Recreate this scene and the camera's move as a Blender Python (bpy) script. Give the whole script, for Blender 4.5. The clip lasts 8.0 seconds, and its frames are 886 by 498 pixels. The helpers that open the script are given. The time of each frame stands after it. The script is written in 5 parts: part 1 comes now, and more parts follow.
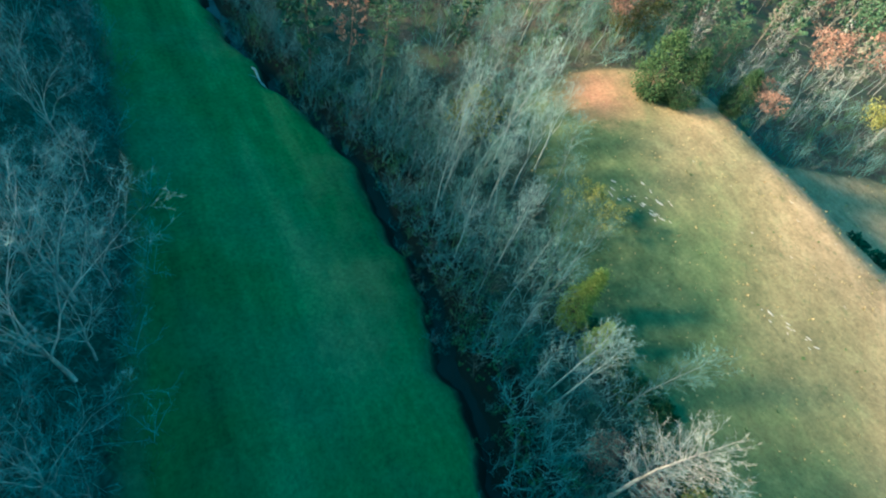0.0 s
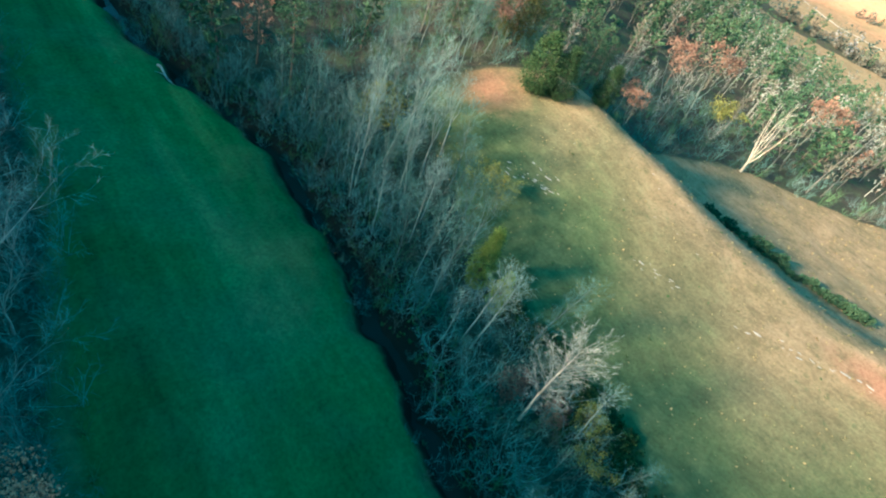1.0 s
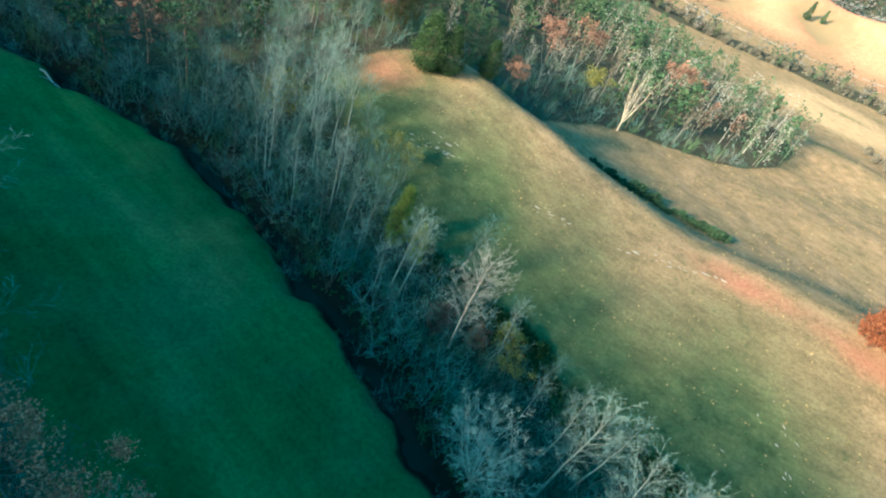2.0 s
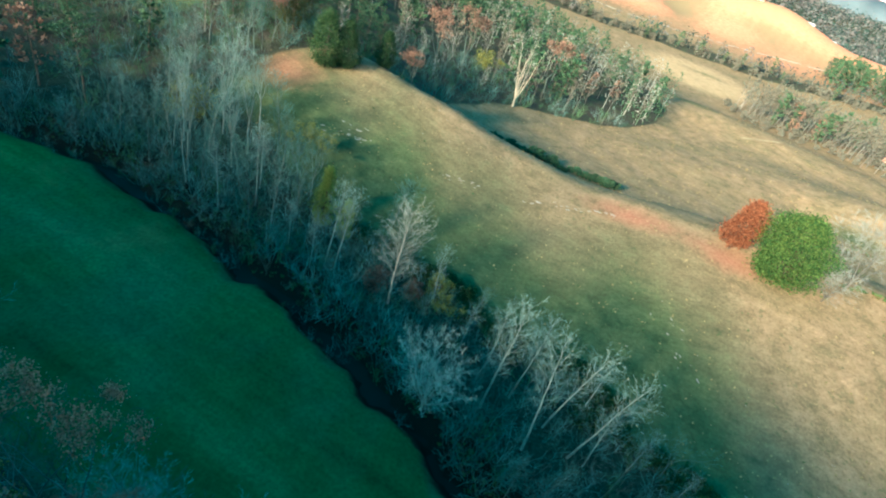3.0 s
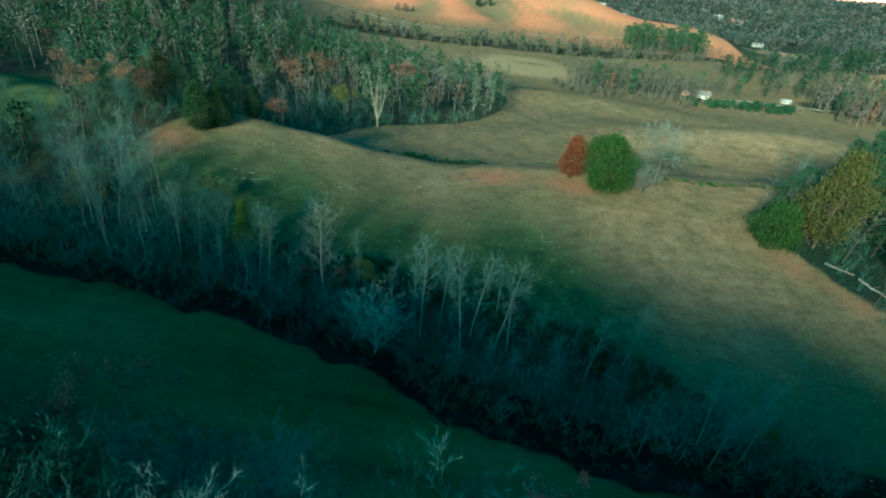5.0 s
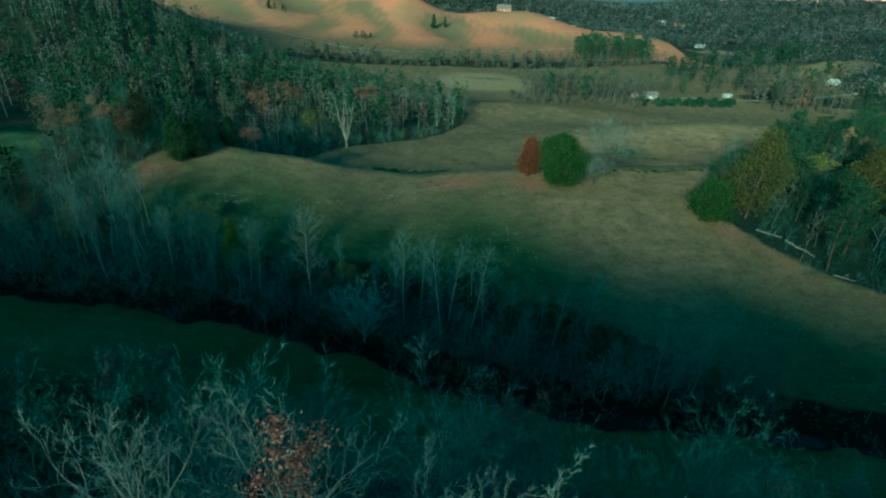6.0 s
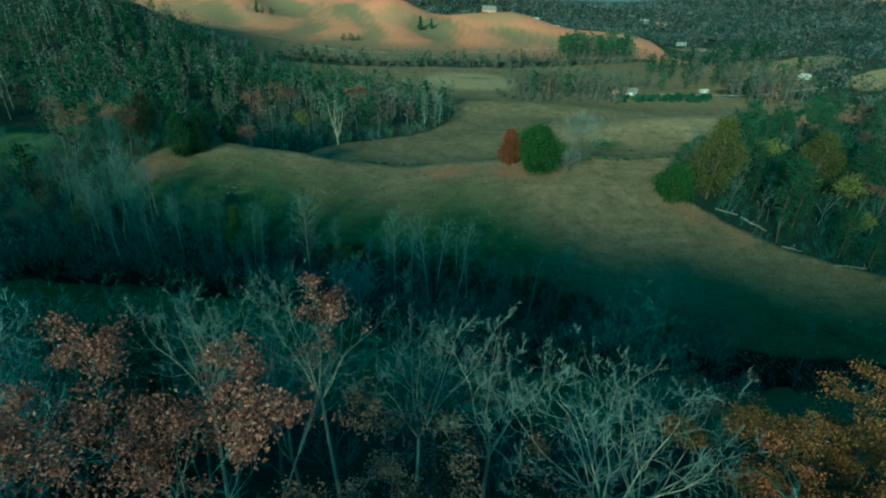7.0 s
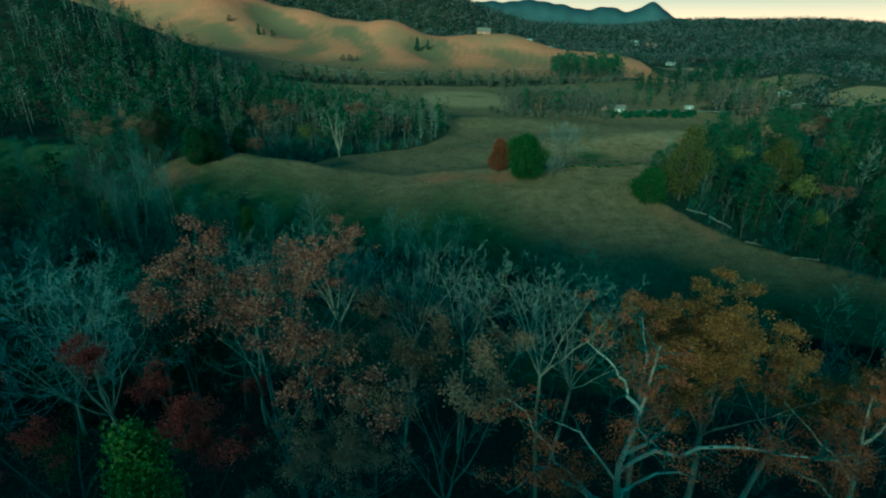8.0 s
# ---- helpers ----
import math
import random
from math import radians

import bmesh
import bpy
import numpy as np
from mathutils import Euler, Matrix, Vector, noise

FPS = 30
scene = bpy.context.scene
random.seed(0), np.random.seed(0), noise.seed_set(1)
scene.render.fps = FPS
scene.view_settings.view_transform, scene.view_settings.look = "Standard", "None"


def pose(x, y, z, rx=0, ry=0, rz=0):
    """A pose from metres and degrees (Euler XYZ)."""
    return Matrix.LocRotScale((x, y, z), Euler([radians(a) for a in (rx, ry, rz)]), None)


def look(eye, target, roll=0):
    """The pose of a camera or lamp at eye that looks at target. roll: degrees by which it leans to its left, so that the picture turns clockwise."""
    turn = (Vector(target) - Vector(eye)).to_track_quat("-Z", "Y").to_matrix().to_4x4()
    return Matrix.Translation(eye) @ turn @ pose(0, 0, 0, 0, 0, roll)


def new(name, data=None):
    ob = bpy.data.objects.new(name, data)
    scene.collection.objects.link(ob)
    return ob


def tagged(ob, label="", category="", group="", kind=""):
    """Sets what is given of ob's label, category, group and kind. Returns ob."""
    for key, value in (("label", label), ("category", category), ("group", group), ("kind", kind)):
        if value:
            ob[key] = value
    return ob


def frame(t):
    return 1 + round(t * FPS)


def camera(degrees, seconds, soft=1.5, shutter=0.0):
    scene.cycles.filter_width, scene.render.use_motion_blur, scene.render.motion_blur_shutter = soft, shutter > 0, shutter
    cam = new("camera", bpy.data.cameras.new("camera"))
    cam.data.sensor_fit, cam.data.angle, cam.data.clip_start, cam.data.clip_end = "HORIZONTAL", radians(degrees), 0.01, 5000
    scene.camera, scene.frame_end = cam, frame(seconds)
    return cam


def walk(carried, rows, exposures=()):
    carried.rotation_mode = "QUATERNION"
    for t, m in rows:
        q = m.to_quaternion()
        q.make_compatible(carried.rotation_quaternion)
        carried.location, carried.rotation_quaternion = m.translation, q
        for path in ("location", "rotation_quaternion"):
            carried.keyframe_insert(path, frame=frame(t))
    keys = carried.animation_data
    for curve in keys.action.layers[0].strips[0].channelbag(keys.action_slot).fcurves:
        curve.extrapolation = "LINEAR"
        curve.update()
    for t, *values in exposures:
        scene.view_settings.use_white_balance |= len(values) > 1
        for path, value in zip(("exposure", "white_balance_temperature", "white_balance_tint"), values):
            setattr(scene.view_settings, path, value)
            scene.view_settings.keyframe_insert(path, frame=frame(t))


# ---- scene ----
cam = camera(85.5, 8.0, soft=2.1)
PATH = [
    (0, (0.852, 1.601, 60.613), (-0.129, 2.563, 59.159), 20.6),
    (0.5, (5.437, -0.95, 60.763), (4.509, 0.168, 59.389), 24.5),
    (1, (10.106, -3.563, 60.997), (9.252, -2.32, 59.683), 24.5),
    (1.5, (14.61, -6.746, 61.237), (13.857, -5.391, 59.973), 23.9),
    (1.7, (16.226, -8.307, 61.305), (15.519, -6.909, 60.061), 23.8),
    (2.8, (24.069, -18.513, 62.002), (23.627, -16.933, 60.857), 20.9),
    (3, (25.286, -20.546, 62.052), (24.889, -18.941, 60.928), 19.9),
    (3.5, (27.826, -26.061, 62.251), (27.536, -24.402, 61.173), 17.5),
    (4, (30.059, -31.841, 62.496), (29.855, -30.142, 61.461), 13.7),
    (4.5, (31.713, -37.792, 62.73), (31.569, -36.061, 61.738), 9.9),
    (5, (32.966, -43.989, 62.953), (32.874, -42.226, 62.013), 7.2),
    (5.2, (33.382, -46.47, 62.996), (33.309, -44.695, 62.077), 6.1),
    (6.3, (35.193, -59.731, 63.316), (35.2, -57.924, 62.458), 2.6),
    (6.5, (35.503, -62.263, 63.336), (35.519, -60.457, 62.476), 2.5),
    (7, (36.217, -68.825, 63.295), (36.243, -67.018, 62.438), 2.4),
    (7.5, (36.835, -75.554, 63.045), (36.862, -73.74, 62.201), 2.2),
    (8, (37.26, -82.958, 62.877), (37.293, -81.121, 62.089), 2.2),
]
EXPOSURES = [(0, 3.42, 4600, -37), (1.5, 3.1, 4600, -37), (3, 2.92, 4340, -43), (3.5, 2.68, 4240, -46), (4, 2.64, 4080, -51), (5, 1.58, 3520, -70), (6.5, 0.58, 3040, -80), (7, 0.76, 3040, -80), (7.5, 0.64, 2980, -83), (8, 0.08, 2850, -90)]
walk(cam, [(t, look(eye, target, roll)) for t, eye, target, roll in PATH], EXPOSURES)

# ---- world and sun ----
SUN_FROM = Vector((-0.40, -0.92, 0.0)).normalized()   # where the low sun stands, behind the near hill
SUN_UP = radians(15.5)
world = bpy.data.worlds.new("world")
scene.world = world
world.use_nodes = True
wn = world.node_tree.nodes
sky = wn.new("ShaderNodeTexSky")
sky.sky_type, sky.sun_disc = "NISHITA", False
sky.sun_elevation, sky.sun_rotation = SUN_UP, math.atan2(SUN_FROM.x, SUN_FROM.y)
sky.air_density, sky.dust_density, sky.ozone_density = 1.0, 1.5, 3.0
# the warm glow that lies along the horizon at dusk
wl = world.node_tree.links
height = wn.new("ShaderNodeSeparateXYZ")
wl.new(wn.new("ShaderNodeTexCoord").outputs["Generated"], height.inputs[0])
glow = wn.new("ShaderNodeValToRGB")
glow.color_ramp.elements[0].position, glow.color_ramp.elements[0].color = 0.0, (1, 1, 1, 1)
glow.color_ramp.elements[1].position, glow.color_ramp.elements[1].color = 0.12, (0, 0, 0, 1)
wl.new(height.outputs["Z"], glow.inputs[0])
dusk = wn.new("ShaderNodeMix")
dusk.data_type = "RGBA"
wl.new(glow.outputs[0], dusk.inputs[0])
cool = wn.new("ShaderNodeMix")
cool.data_type, cool.blend_type = "RGBA", "MULTIPLY"
cool.inputs[0].default_value = 1.0
cool.inputs[7].default_value = (0.66, 1.0, 0.90, 1)
wl.new(sky.outputs[0], cool.inputs[6])
wl.new(cool.outputs[2], dusk.inputs[6])
dusk.inputs[7].default_value = (66.0, 16.0, 10.0, 1)
wl.new(dusk.outputs[2], wn["Background"].inputs[0])
wn["Background"].inputs[1].default_value = 0.060
sun = new("sun", bpy.data.lights.new("sun", "SUN"))
sun.data.energy, sun.data.angle, sun.data.color = 4.7, radians(10.0), (1.0, 0.50, 0.34)
sun_dir = SUN_FROM * math.cos(SUN_UP) + Vector((0, 0, math.sin(SUN_UP)))
sun.matrix_world = look(sun_dir * 300, (0, 0, 0))


# ---- the lie of the land ----
def smooth_line(x, xs, ys, width=12.0):
    """A soft broken line through (xs, ys)."""
    return sum(np.interp(np.asarray(x, float) + k * width, xs, ys) for k in (-1, -0.5, 0, 0.5, 1)) / 5


def step(a, b, v):
    u = np.clip((np.asarray(v, float) - a) / (b - a), 0, 1)
    return u * u * (3 - 2 * u)


def bump(x, y, cx, cy, height, sx, sy, turn=0.0):
    c, s = math.cos(radians(turn)), math.sin(radians(turn))
    u, v = (x - cx) * c + (y - cy) * s, (y - cy) * c - (x - cx) * s
    return height * np.exp(-0.5 * ((u / sx) ** 2 + (v / sy) ** 2))


def creek_y(x):
    """The middle of the creek bed."""
    x = np.asarray(x, float)
    wind = 0.7 * np.sin(x * 0.31 + 1.5 * np.sin(x * 0.07)) + 0.4 * np.sin(x * 0.83 + 2.0)
    return wind + smooth_line(x, (-400, -200, -120, -92, -75, -55, -38, -10, 13, 30, 46, 66, 90, 130, 200, 400),
                       (60, 38, 22, 26.5, 33, 36, 35, 31, 25.5, 18, 12, 9, 9, 4, -10, -50), 7)


def field_edge(x):
    """Where the hayfield ends against the near wood."""
    return smooth_line(x, (-300, -120, -60, -45, -30, -15, 10, 40, 70, 110, 200), (6, 1, 0.5, -1, -5, -7, -5, -5, -8, -14, -40))


def grove_edge(x):
    """Where the creek grove ends against the pasture."""
    return smooth_line(x, (-200, -75, -45, -20, 0, 25, 45, 58, 69, 80, 95, 120, 200), (80, 70, 64, 54, 50, 45, 41.5, 36, 25.5, 20, 16, 11, 0), 6)


def land(x, y):
    x, y = np.asarray(x, float), np.asarray(y, float)
    floor_z = np.clip(2.0 - 0.02 * x, -2.0, 5.0)
    # the pasture ridge beyond the creek
    crest = smooth_line(x, (-300, -120, -75, -50, -30, -10, 5, 20, 33, 45, 58, 80, 110, 150, 220, 400),
                        (20, 17, 19, 21, 19.5, 17.0, 14.6, 13.2, 14.4, 15.8, 17.4, 17.2, 16.5, 16, 13, 8))
    foot = smooth_line(x, (-200, -60, -35, 0, 25, 50, 80, 110, 150, 250), (60, 54, 56, 56, 47, 43, 36, 30, 18, 0))
    u = np.clip((y - foot) / (100 - foot), 0, 1)
    rise = 0.5 * (u ** 1.3 + np.sin(0.5 * np.pi * u) ** 1.3)
    back_len = smooth_line(x, (-100, 30, 60, 120), (38, 36, 60, 60))
    fall = 1 - step(100, 100 + back_len, y) * 0.97
    z = floor_z + (crest - floor_z) * rise * np.where(y > 100, fall, 1)
    z = z + (3.0 - floor_z) * step(200, 320, y) - 1.5 * step(120, 170, y) * (1 - step(200, 300, y))
    # gentle bank between creek and foot
    z = z + 1.5 * step(creek_y(x) + 3, foot, y) * (1 - step(60, 110, y))
    # the steep near hill that the camera backs up over; its unseen back is raised 36 m to shade the pasture
    d = np.clip(field_edge(x) - y, 0, None)
    z = z + 80 * (1 - np.exp(-d / 130.0)) * (0.8 + 0.2 * step(0, 30, d)) + 36 * step(110, 310, d)
    # creek bed
    cy = creek_y(x)
    wid = 2.5 + 0.7 * np.sin(x * 0.21) + 0.5 * np.sin(x * 0.57 + 1)
    z = z - 3.0 * np.exp(-(((y - cy) / wid) ** 2) ** 1.3)
    # second meadow: a knoll, the shoulder where it ends, the rise with the farm
    z = z + bump(x, y, 185, 222, 12, 62, 24, -6) + bump(x, y, 105, 312, 5, 60, 20, -10) + bump(x, y, 230, 385, 4, 60, 35)
    z = z + bump(x, y, 62, 205, 2.2, 30, 14, 12) - bump(x, y, 118, 196, 2.4, 14, 9, -30)
    # wooded hill to the left, wooded rise to the right
    z = z + bump(x, y, -352, 380, 88, 108, 150) + bump(x, y, -135, 170, 8, 40, 55) + bump(x, y, 340, 130, 34, 120, 80) + bump(x, y, 455, 470, 40, 110, 90)
    return z + far_land(x, y) + rough_land(x, y)


def spur(x, y, x0, y0, x1, y1, h0, h1, wide):
    """A rounded spur of hill along a line, h0 high at its start and h1 at its end."""
    dx, dy = x1 - x0, y1 - y0
    u = np.clip(((x - x0) * dx + (y - y0) * dy) / (dx * dx + dy * dy), 0, 1)
    return (h0 + (h1 - h0) * u) * np.exp(-0.5 * (((x - x0 - u * dx) ** 2 + (y - y0 - u * dy) ** 2) / wide ** 2))


def far_land(x, y):
    """The far meadows, the bare hills with their gullies, and the wooded ridges that close the valley."""
    base = smooth_line(y, (400, 480, 560, 620, 700, 760, 850, 920, 1000, 1100, 1250, 1500, 1800, 2600),
                       (0, 4, 8, 15, 20, 26, 37, 42, 40, 40, 58, 98, 112, 118), 24)
    base = base * (1 - 0.42 * step(330, 480, x) * (1 - step(950, 1250, y)))
    base = base + 14 * step(-120, -560, x) * step(560, 800, y) + 72 * step(1060, 1480, y) * (1 - step(20, 380, x))
    hills = spur(x, y, -780, 1015, -400, 905, 46, 38, 62) + spur(x, y, -400, 905, -235, 790, 12, 8, 42)
    hills = hills + spur(x, y, -350, 1005, -165, 955, 48, 30, 48) + spur(x, y, -215, 940, -120, 770, 12, 7, 38)
    hills = hills + bump(x, y, -62, 905, 30, 44, 50) + spur(x, y, -55, 880, -22, 745, 12, 7, 34) + spur(x, y, -120, 940, -75, 830, 7, 4, 30)
    hills = hills + spur(x, y, 40, 910, 150, 885, 15, 17, 52) + spur(x, y, 60, 880, 110, 775, 5, 5, 40) + spur(x, y, 150, 885, 340, 835, 17, 12, 55)
    gully = np.sin(x / 26.0 + 1.5 * np.sin(y / 66.0)) * np.sin(y / 58.0 + 0.9 * np.sin(x / 47.0))
    hills = hills + 1.5 * gully * step(620, 760, y) * (1 - step(1000, 1150, y))
    ridges = bump(x, y, 1300, 2150, 55, 420, 380) + bump(x, y, 1650, 1600, 38, 480, 380) + bump(x, y, 1000, 900, 42, 280, 220) + bump(x, y, -900, 1600, 120, 500, 500)
    ridges = ridges + 9 * np.sin(x / 120.0 + 1.1 * np.sin(y / 210.0)) * np.sin(y / 150.0 + 0.4) * step(1150, 1500, y)
    return base + hills + ridges


def rough_land(x, y):
    """Small unevenness."""
    z = 0.25 * np.sin(x * 0.23 + 1.3 * np.sin(y * 0.11)) * np.sin(y * 0.19 + 0.7)
    return z + 0.10 * np.sin(x * 0.71 + y * 0.33) * np.sin(y * 0.63 - x * 0.21)


# ---- materials ----
def material(name, rough=0.9):
    m = bpy.data.materials.new(name)
    m.use_nodes = True
    n = m.node_tree.nodes
    n["Principled BSDF"].inputs["Roughness"].default_value = rough
    n["Principled BSDF"].inputs["Specular IOR Level"].default_value = 0.03
    return m, n, m.node_tree.links, n["Principled BSDF"]


def noise_node(n, l, scale, detail=4.0, rough=0.55, coords=None, stretch=None):
    tex = n.new("ShaderNodeTexNoise")
    tex.inputs["Scale"].default_value, tex.inputs["Detail"].default_value, tex.inputs["Roughness"].default_value = scale, detail, rough
    if coords is not None:
        if stretch:
            mp = n.new("ShaderNodeMapping")
            mp.inputs["Scale"].default_value = stretch[:3]
            if len(stretch) > 3:
                mp.inputs["Rotation"].default_value = (0, 0, radians(stretch[3]))
            l.new(coords, mp.inputs[0])
            coords = mp.outputs[0]
        l.new(coords, tex.inputs["Vector"])
    return tex.outputs["Fac"]


def ramp(n, l, fac, *stops):
    r = n.new("ShaderNodeValToRGB")
    e = r.color_ramp.elements
    e[0].position, e[0].color = stops[0][0], (*stops[0][1], 1)
    e[1].position, e[1].color = stops[-1][0], (*stops[-1][1], 1)
    for p, c in stops[1:-1]:
        k = e.new(p)
        k.color = (*c, 1)
    l.new(fac, r.inputs[0])
    return r.outputs[0]


def mix(n, l, fac, a, b, how="MIX"):
    m = n.new("ShaderNodeMix")
    m.data_type, m.blend_type = "RGBA", how
    for sock, v in ((m.inputs[0], fac), (m.inputs[6], a), (m.inputs[7], b)):
        if isinstance(v, (int, float)):
            sock.default_value = v
        elif isinstance(v, tuple):
            sock.default_value = (*v, 1)
        else:
            l.new(v, sock)
    return m.outputs[2]


def bumped(n, l, bsdf, height, strength=0.4, dist=0.2):
    b = n.new("ShaderNodeBump")
    b.inputs["Strength"].default_value, b.inputs["Distance"].default_value = strength, dist
    l.new(height, b.inputs["Height"])
    l.new(b.outputs[0], bsdf.inputs["Normal"])


def plain(name, colour, rough=0.85, vary=0.35, scale=1.5, through_light=0.0):
    """A surface of one colour with blotches and grain."""
    m, n, l, bsdf = material(name, rough)
    co = n.new("ShaderNodeTexCoord").outputs["Object"]
    dark = tuple(c * (1 - vary) for c in colour)
    lite = tuple(min(1, c * (1 + vary)) for c in colour)
    c1 = ramp(n, l, noise_node(n, l, scale, 5, 0.65, co), (0.3, dark), (0.7, lite))
    l.new(c1, bsdf.inputs["Base Color"])
    if through_light:
        let_through(n, l, bsdf, c1, through_light)
    return m


def let_through(n, l, bsdf, col, share):
    """Thin leaves and twigs pass on a share of the light that falls on their far side."""
    tr = n.new("ShaderNodeBsdfTranslucent")
    l.new(col, tr.inputs[0])
    ms = n.new("ShaderNodeMixShader")
    ms.inputs[0].default_value = share
    l.new(bsdf.outputs[0], ms.inputs[1])
    l.new(tr.outputs[0], ms.inputs[2])
    l.new(ms.outputs[0], n["Material Output"].inputs[0])


def bark(name, colour, patch):
    """Bark: streaks along the stem, pale and dark patches."""
    m, n, l, bsdf = material(name, 0.9)
    co = n.new("ShaderNodeTexCoord").outputs["Object"]
    a = noise_node(n, l, 2.2, 4, 0.6, co, (1, 1, 0.25))
    b = noise_node(n, l, 14, 3, 0.6, co, (1, 1, 0.2))
    c1 = ramp(n, l, a, (0.35, patch), (0.62, colour))
    c2 = mix(n, l, 0.5, c1, ramp(n, l, b, (0.3, (0.35, 0.35, 0.35)), (0.7, (1, 1, 1))), "MULTIPLY")
    rnd = n.new("ShaderNodeObjectInfo").outputs["Random"]
    c3 = mix(n, l, 1.0, c2, ramp(n, l, rnd, (0.0, (0.7, 0.7, 0.7)), (1.0, (1.15, 1.12, 1.1))), "MULTIPLY")
    l.new(c3, bsdf.inputs["Base Color"])
    bumped(n, l, bsdf, b, 0.5, 0.05)
    return m


def leafage(name, a, b, c, through_light=0.25):
    """Leaves: each leaf its own shade between three colours, the tree as a whole a little lighter or darker."""
    m, n, l, bsdf = material(name, 0.75)
    isl = n.new("ShaderNodeNewGeometry").outputs["Random Per Island"]
    rnd = n.new("ShaderNodeObjectInfo").outputs["Random"]
    col = ramp(n, l, isl, (0.0, a), (0.5, b), (1.0, c))
    col = mix(n, l, 1.0, col, ramp(n, l, rnd, (0.0, (0.65, 0.68, 0.7)), (1.0, (1.25, 1.2, 1.1))), "MULTIPLY")
    l.new(col, bsdf.inputs["Base Color"])
    let_through(n, l, bsdf, col, through_light)
    return m


BARK_PALE = bark("bark_pale", (0.52, 0.50, 0.43), (0.22, 0.21, 0.18))
BARK_WHITE = bark("bark_white", (0.80, 0.79, 0.73), (0.46, 0.45, 0.40))
BARK_SOFT = bark("bark_soft", (0.31, 0.37, 0.335), (0.165, 0.195, 0.175))
BARK_GREY = bark("bark_grey", (0.165, 0.21, 0.19), (0.08, 0.10, 0.09))
BARK_DARK = bark("bark_dark", (0.16, 0.13, 0.10), (0.07, 0.06, 0.05))
BARK_LIMB = bark("bark_limb", (0.74, 0.68, 0.54), (0.38, 0.34, 0.26))
TWIG_PALE = plain("twigs_pale", (0.165, 0.225, 0.205), 0.9, 0.3, 0.8)
TWIG_GREY = plain("twigs_grey", (0.082, 0.138, 0.120), 0.9, 0.35, 0.8)
TWIG_MOSS = plain("twigs_mossy", (0.075, 0.125, 0.060), 0.9, 0.4, 0.5)
TWIG_WHITE = plain("twigs_white", (0.40, 0.46, 0.43), 0.9, 0.25, 0.8)
TWIG_TAN = plain("twigs_tan", (0.215, 0.225, 0.20), 0.9, 0.35, 0.3)
TWIG_LICHEN = plain("twigs_lichen", (0.29, 0.32, 0.275), 0.9, 0.3, 0.6)
TWIG_DIM = plain("twigs_dim", (0.19, 0.20, 0.18), 0.9, 0.35, 0.3)
BARK_DIM = bark("bark_dim", (0.17, 0.165, 0.15), (0.08, 0.08, 0.07))
TWIG_BROWN = plain("twigs_brown", (0.10, 0.10, 0.08), 0.9, 0.35, 0.8)
LEAF_OAK = leafage("leaves_russet", (0.18, 0.085, 0.065), (0.47, 0.205, 0.15), (0.78, 0.45, 0.34))
LEAF_AMBER = leafage("leaves_amber", (0.26, 0.095, 0.055), (0.46, 0.17, 0.09), (0.58, 0.26, 0.14))
LEAF_BROWN = leafage("leaves_brown", (0.15, 0.10, 0.07), (0.25, 0.17, 0.12), (0.36, 0.255, 0.18))
LEAF_RED = leafage("leaves_dark_red", (0.24, 0.05, 0.05), (0.44, 0.10, 0.09), (0.56, 0.18, 0.15))
LEAF_TAN = leafage("leaves_tan", (0.26, 0.17, 0.12), (0.44, 0.30, 0.21), (0.58, 0.42, 0.30))
LEAF_RUST = leafage("leaves_rust", (0.095, 0.040, 0.024), (0.155, 0.064, 0.036), (0.22, 0.10, 0.056))
LEAF_DULL = leafage("leaves_dull_red", (0.12, 0.078, 0.062), (0.18, 0.112, 0.086), (0.25, 0.165, 0.13))
LEAF_YELLOW = leafage("leaves_yellow_green", (0.052, 0.070, 0.024), (0.090, 0.096, 0.035), (0.145, 0.13, 0.048))
LEAF_GOLD = leafage("leaves_gold", (0.12, 0.076, 0.034), (0.26, 0.150, 0.060), (0.48, 0.265, 0.095))
LEAF_BRAMBLE = leafage("bramble_leaves", (0.025, 0.055, 0.022), (0.045, 0.085, 0.032), (0.08, 0.11, 0.045))
LEAF_OLIVE = leafage("leaves_olive", (0.09, 0.10, 0.03), (0.16, 0.17, 0.05), (0.24, 0.24, 0.08))
LEAF_GREEN = leafage("leaves_green", (0.022, 0.050, 0.018), (0.048, 0.090, 0.027), (0.10, 0.150, 0.042))
LEAF_BRIGHT = leafage("bright_cedar_sprays", (0.12, 0.17, 0.04), (0.22, 0.28, 0.062), (0.32, 0.37, 0.10), 0.3)
LEAF_CEDAR = leafage("cedar_sprays", (0.018, 0.038, 0.018), (0.034, 0.064, 0.028), (0.060, 0.094, 0.04), 0.12)
LEAF_PINE = leafage("needles", (0.028, 0.056, 0.034), (0.047, 0.086, 0.051), (0.074, 0.122, 0.070), 0.15)


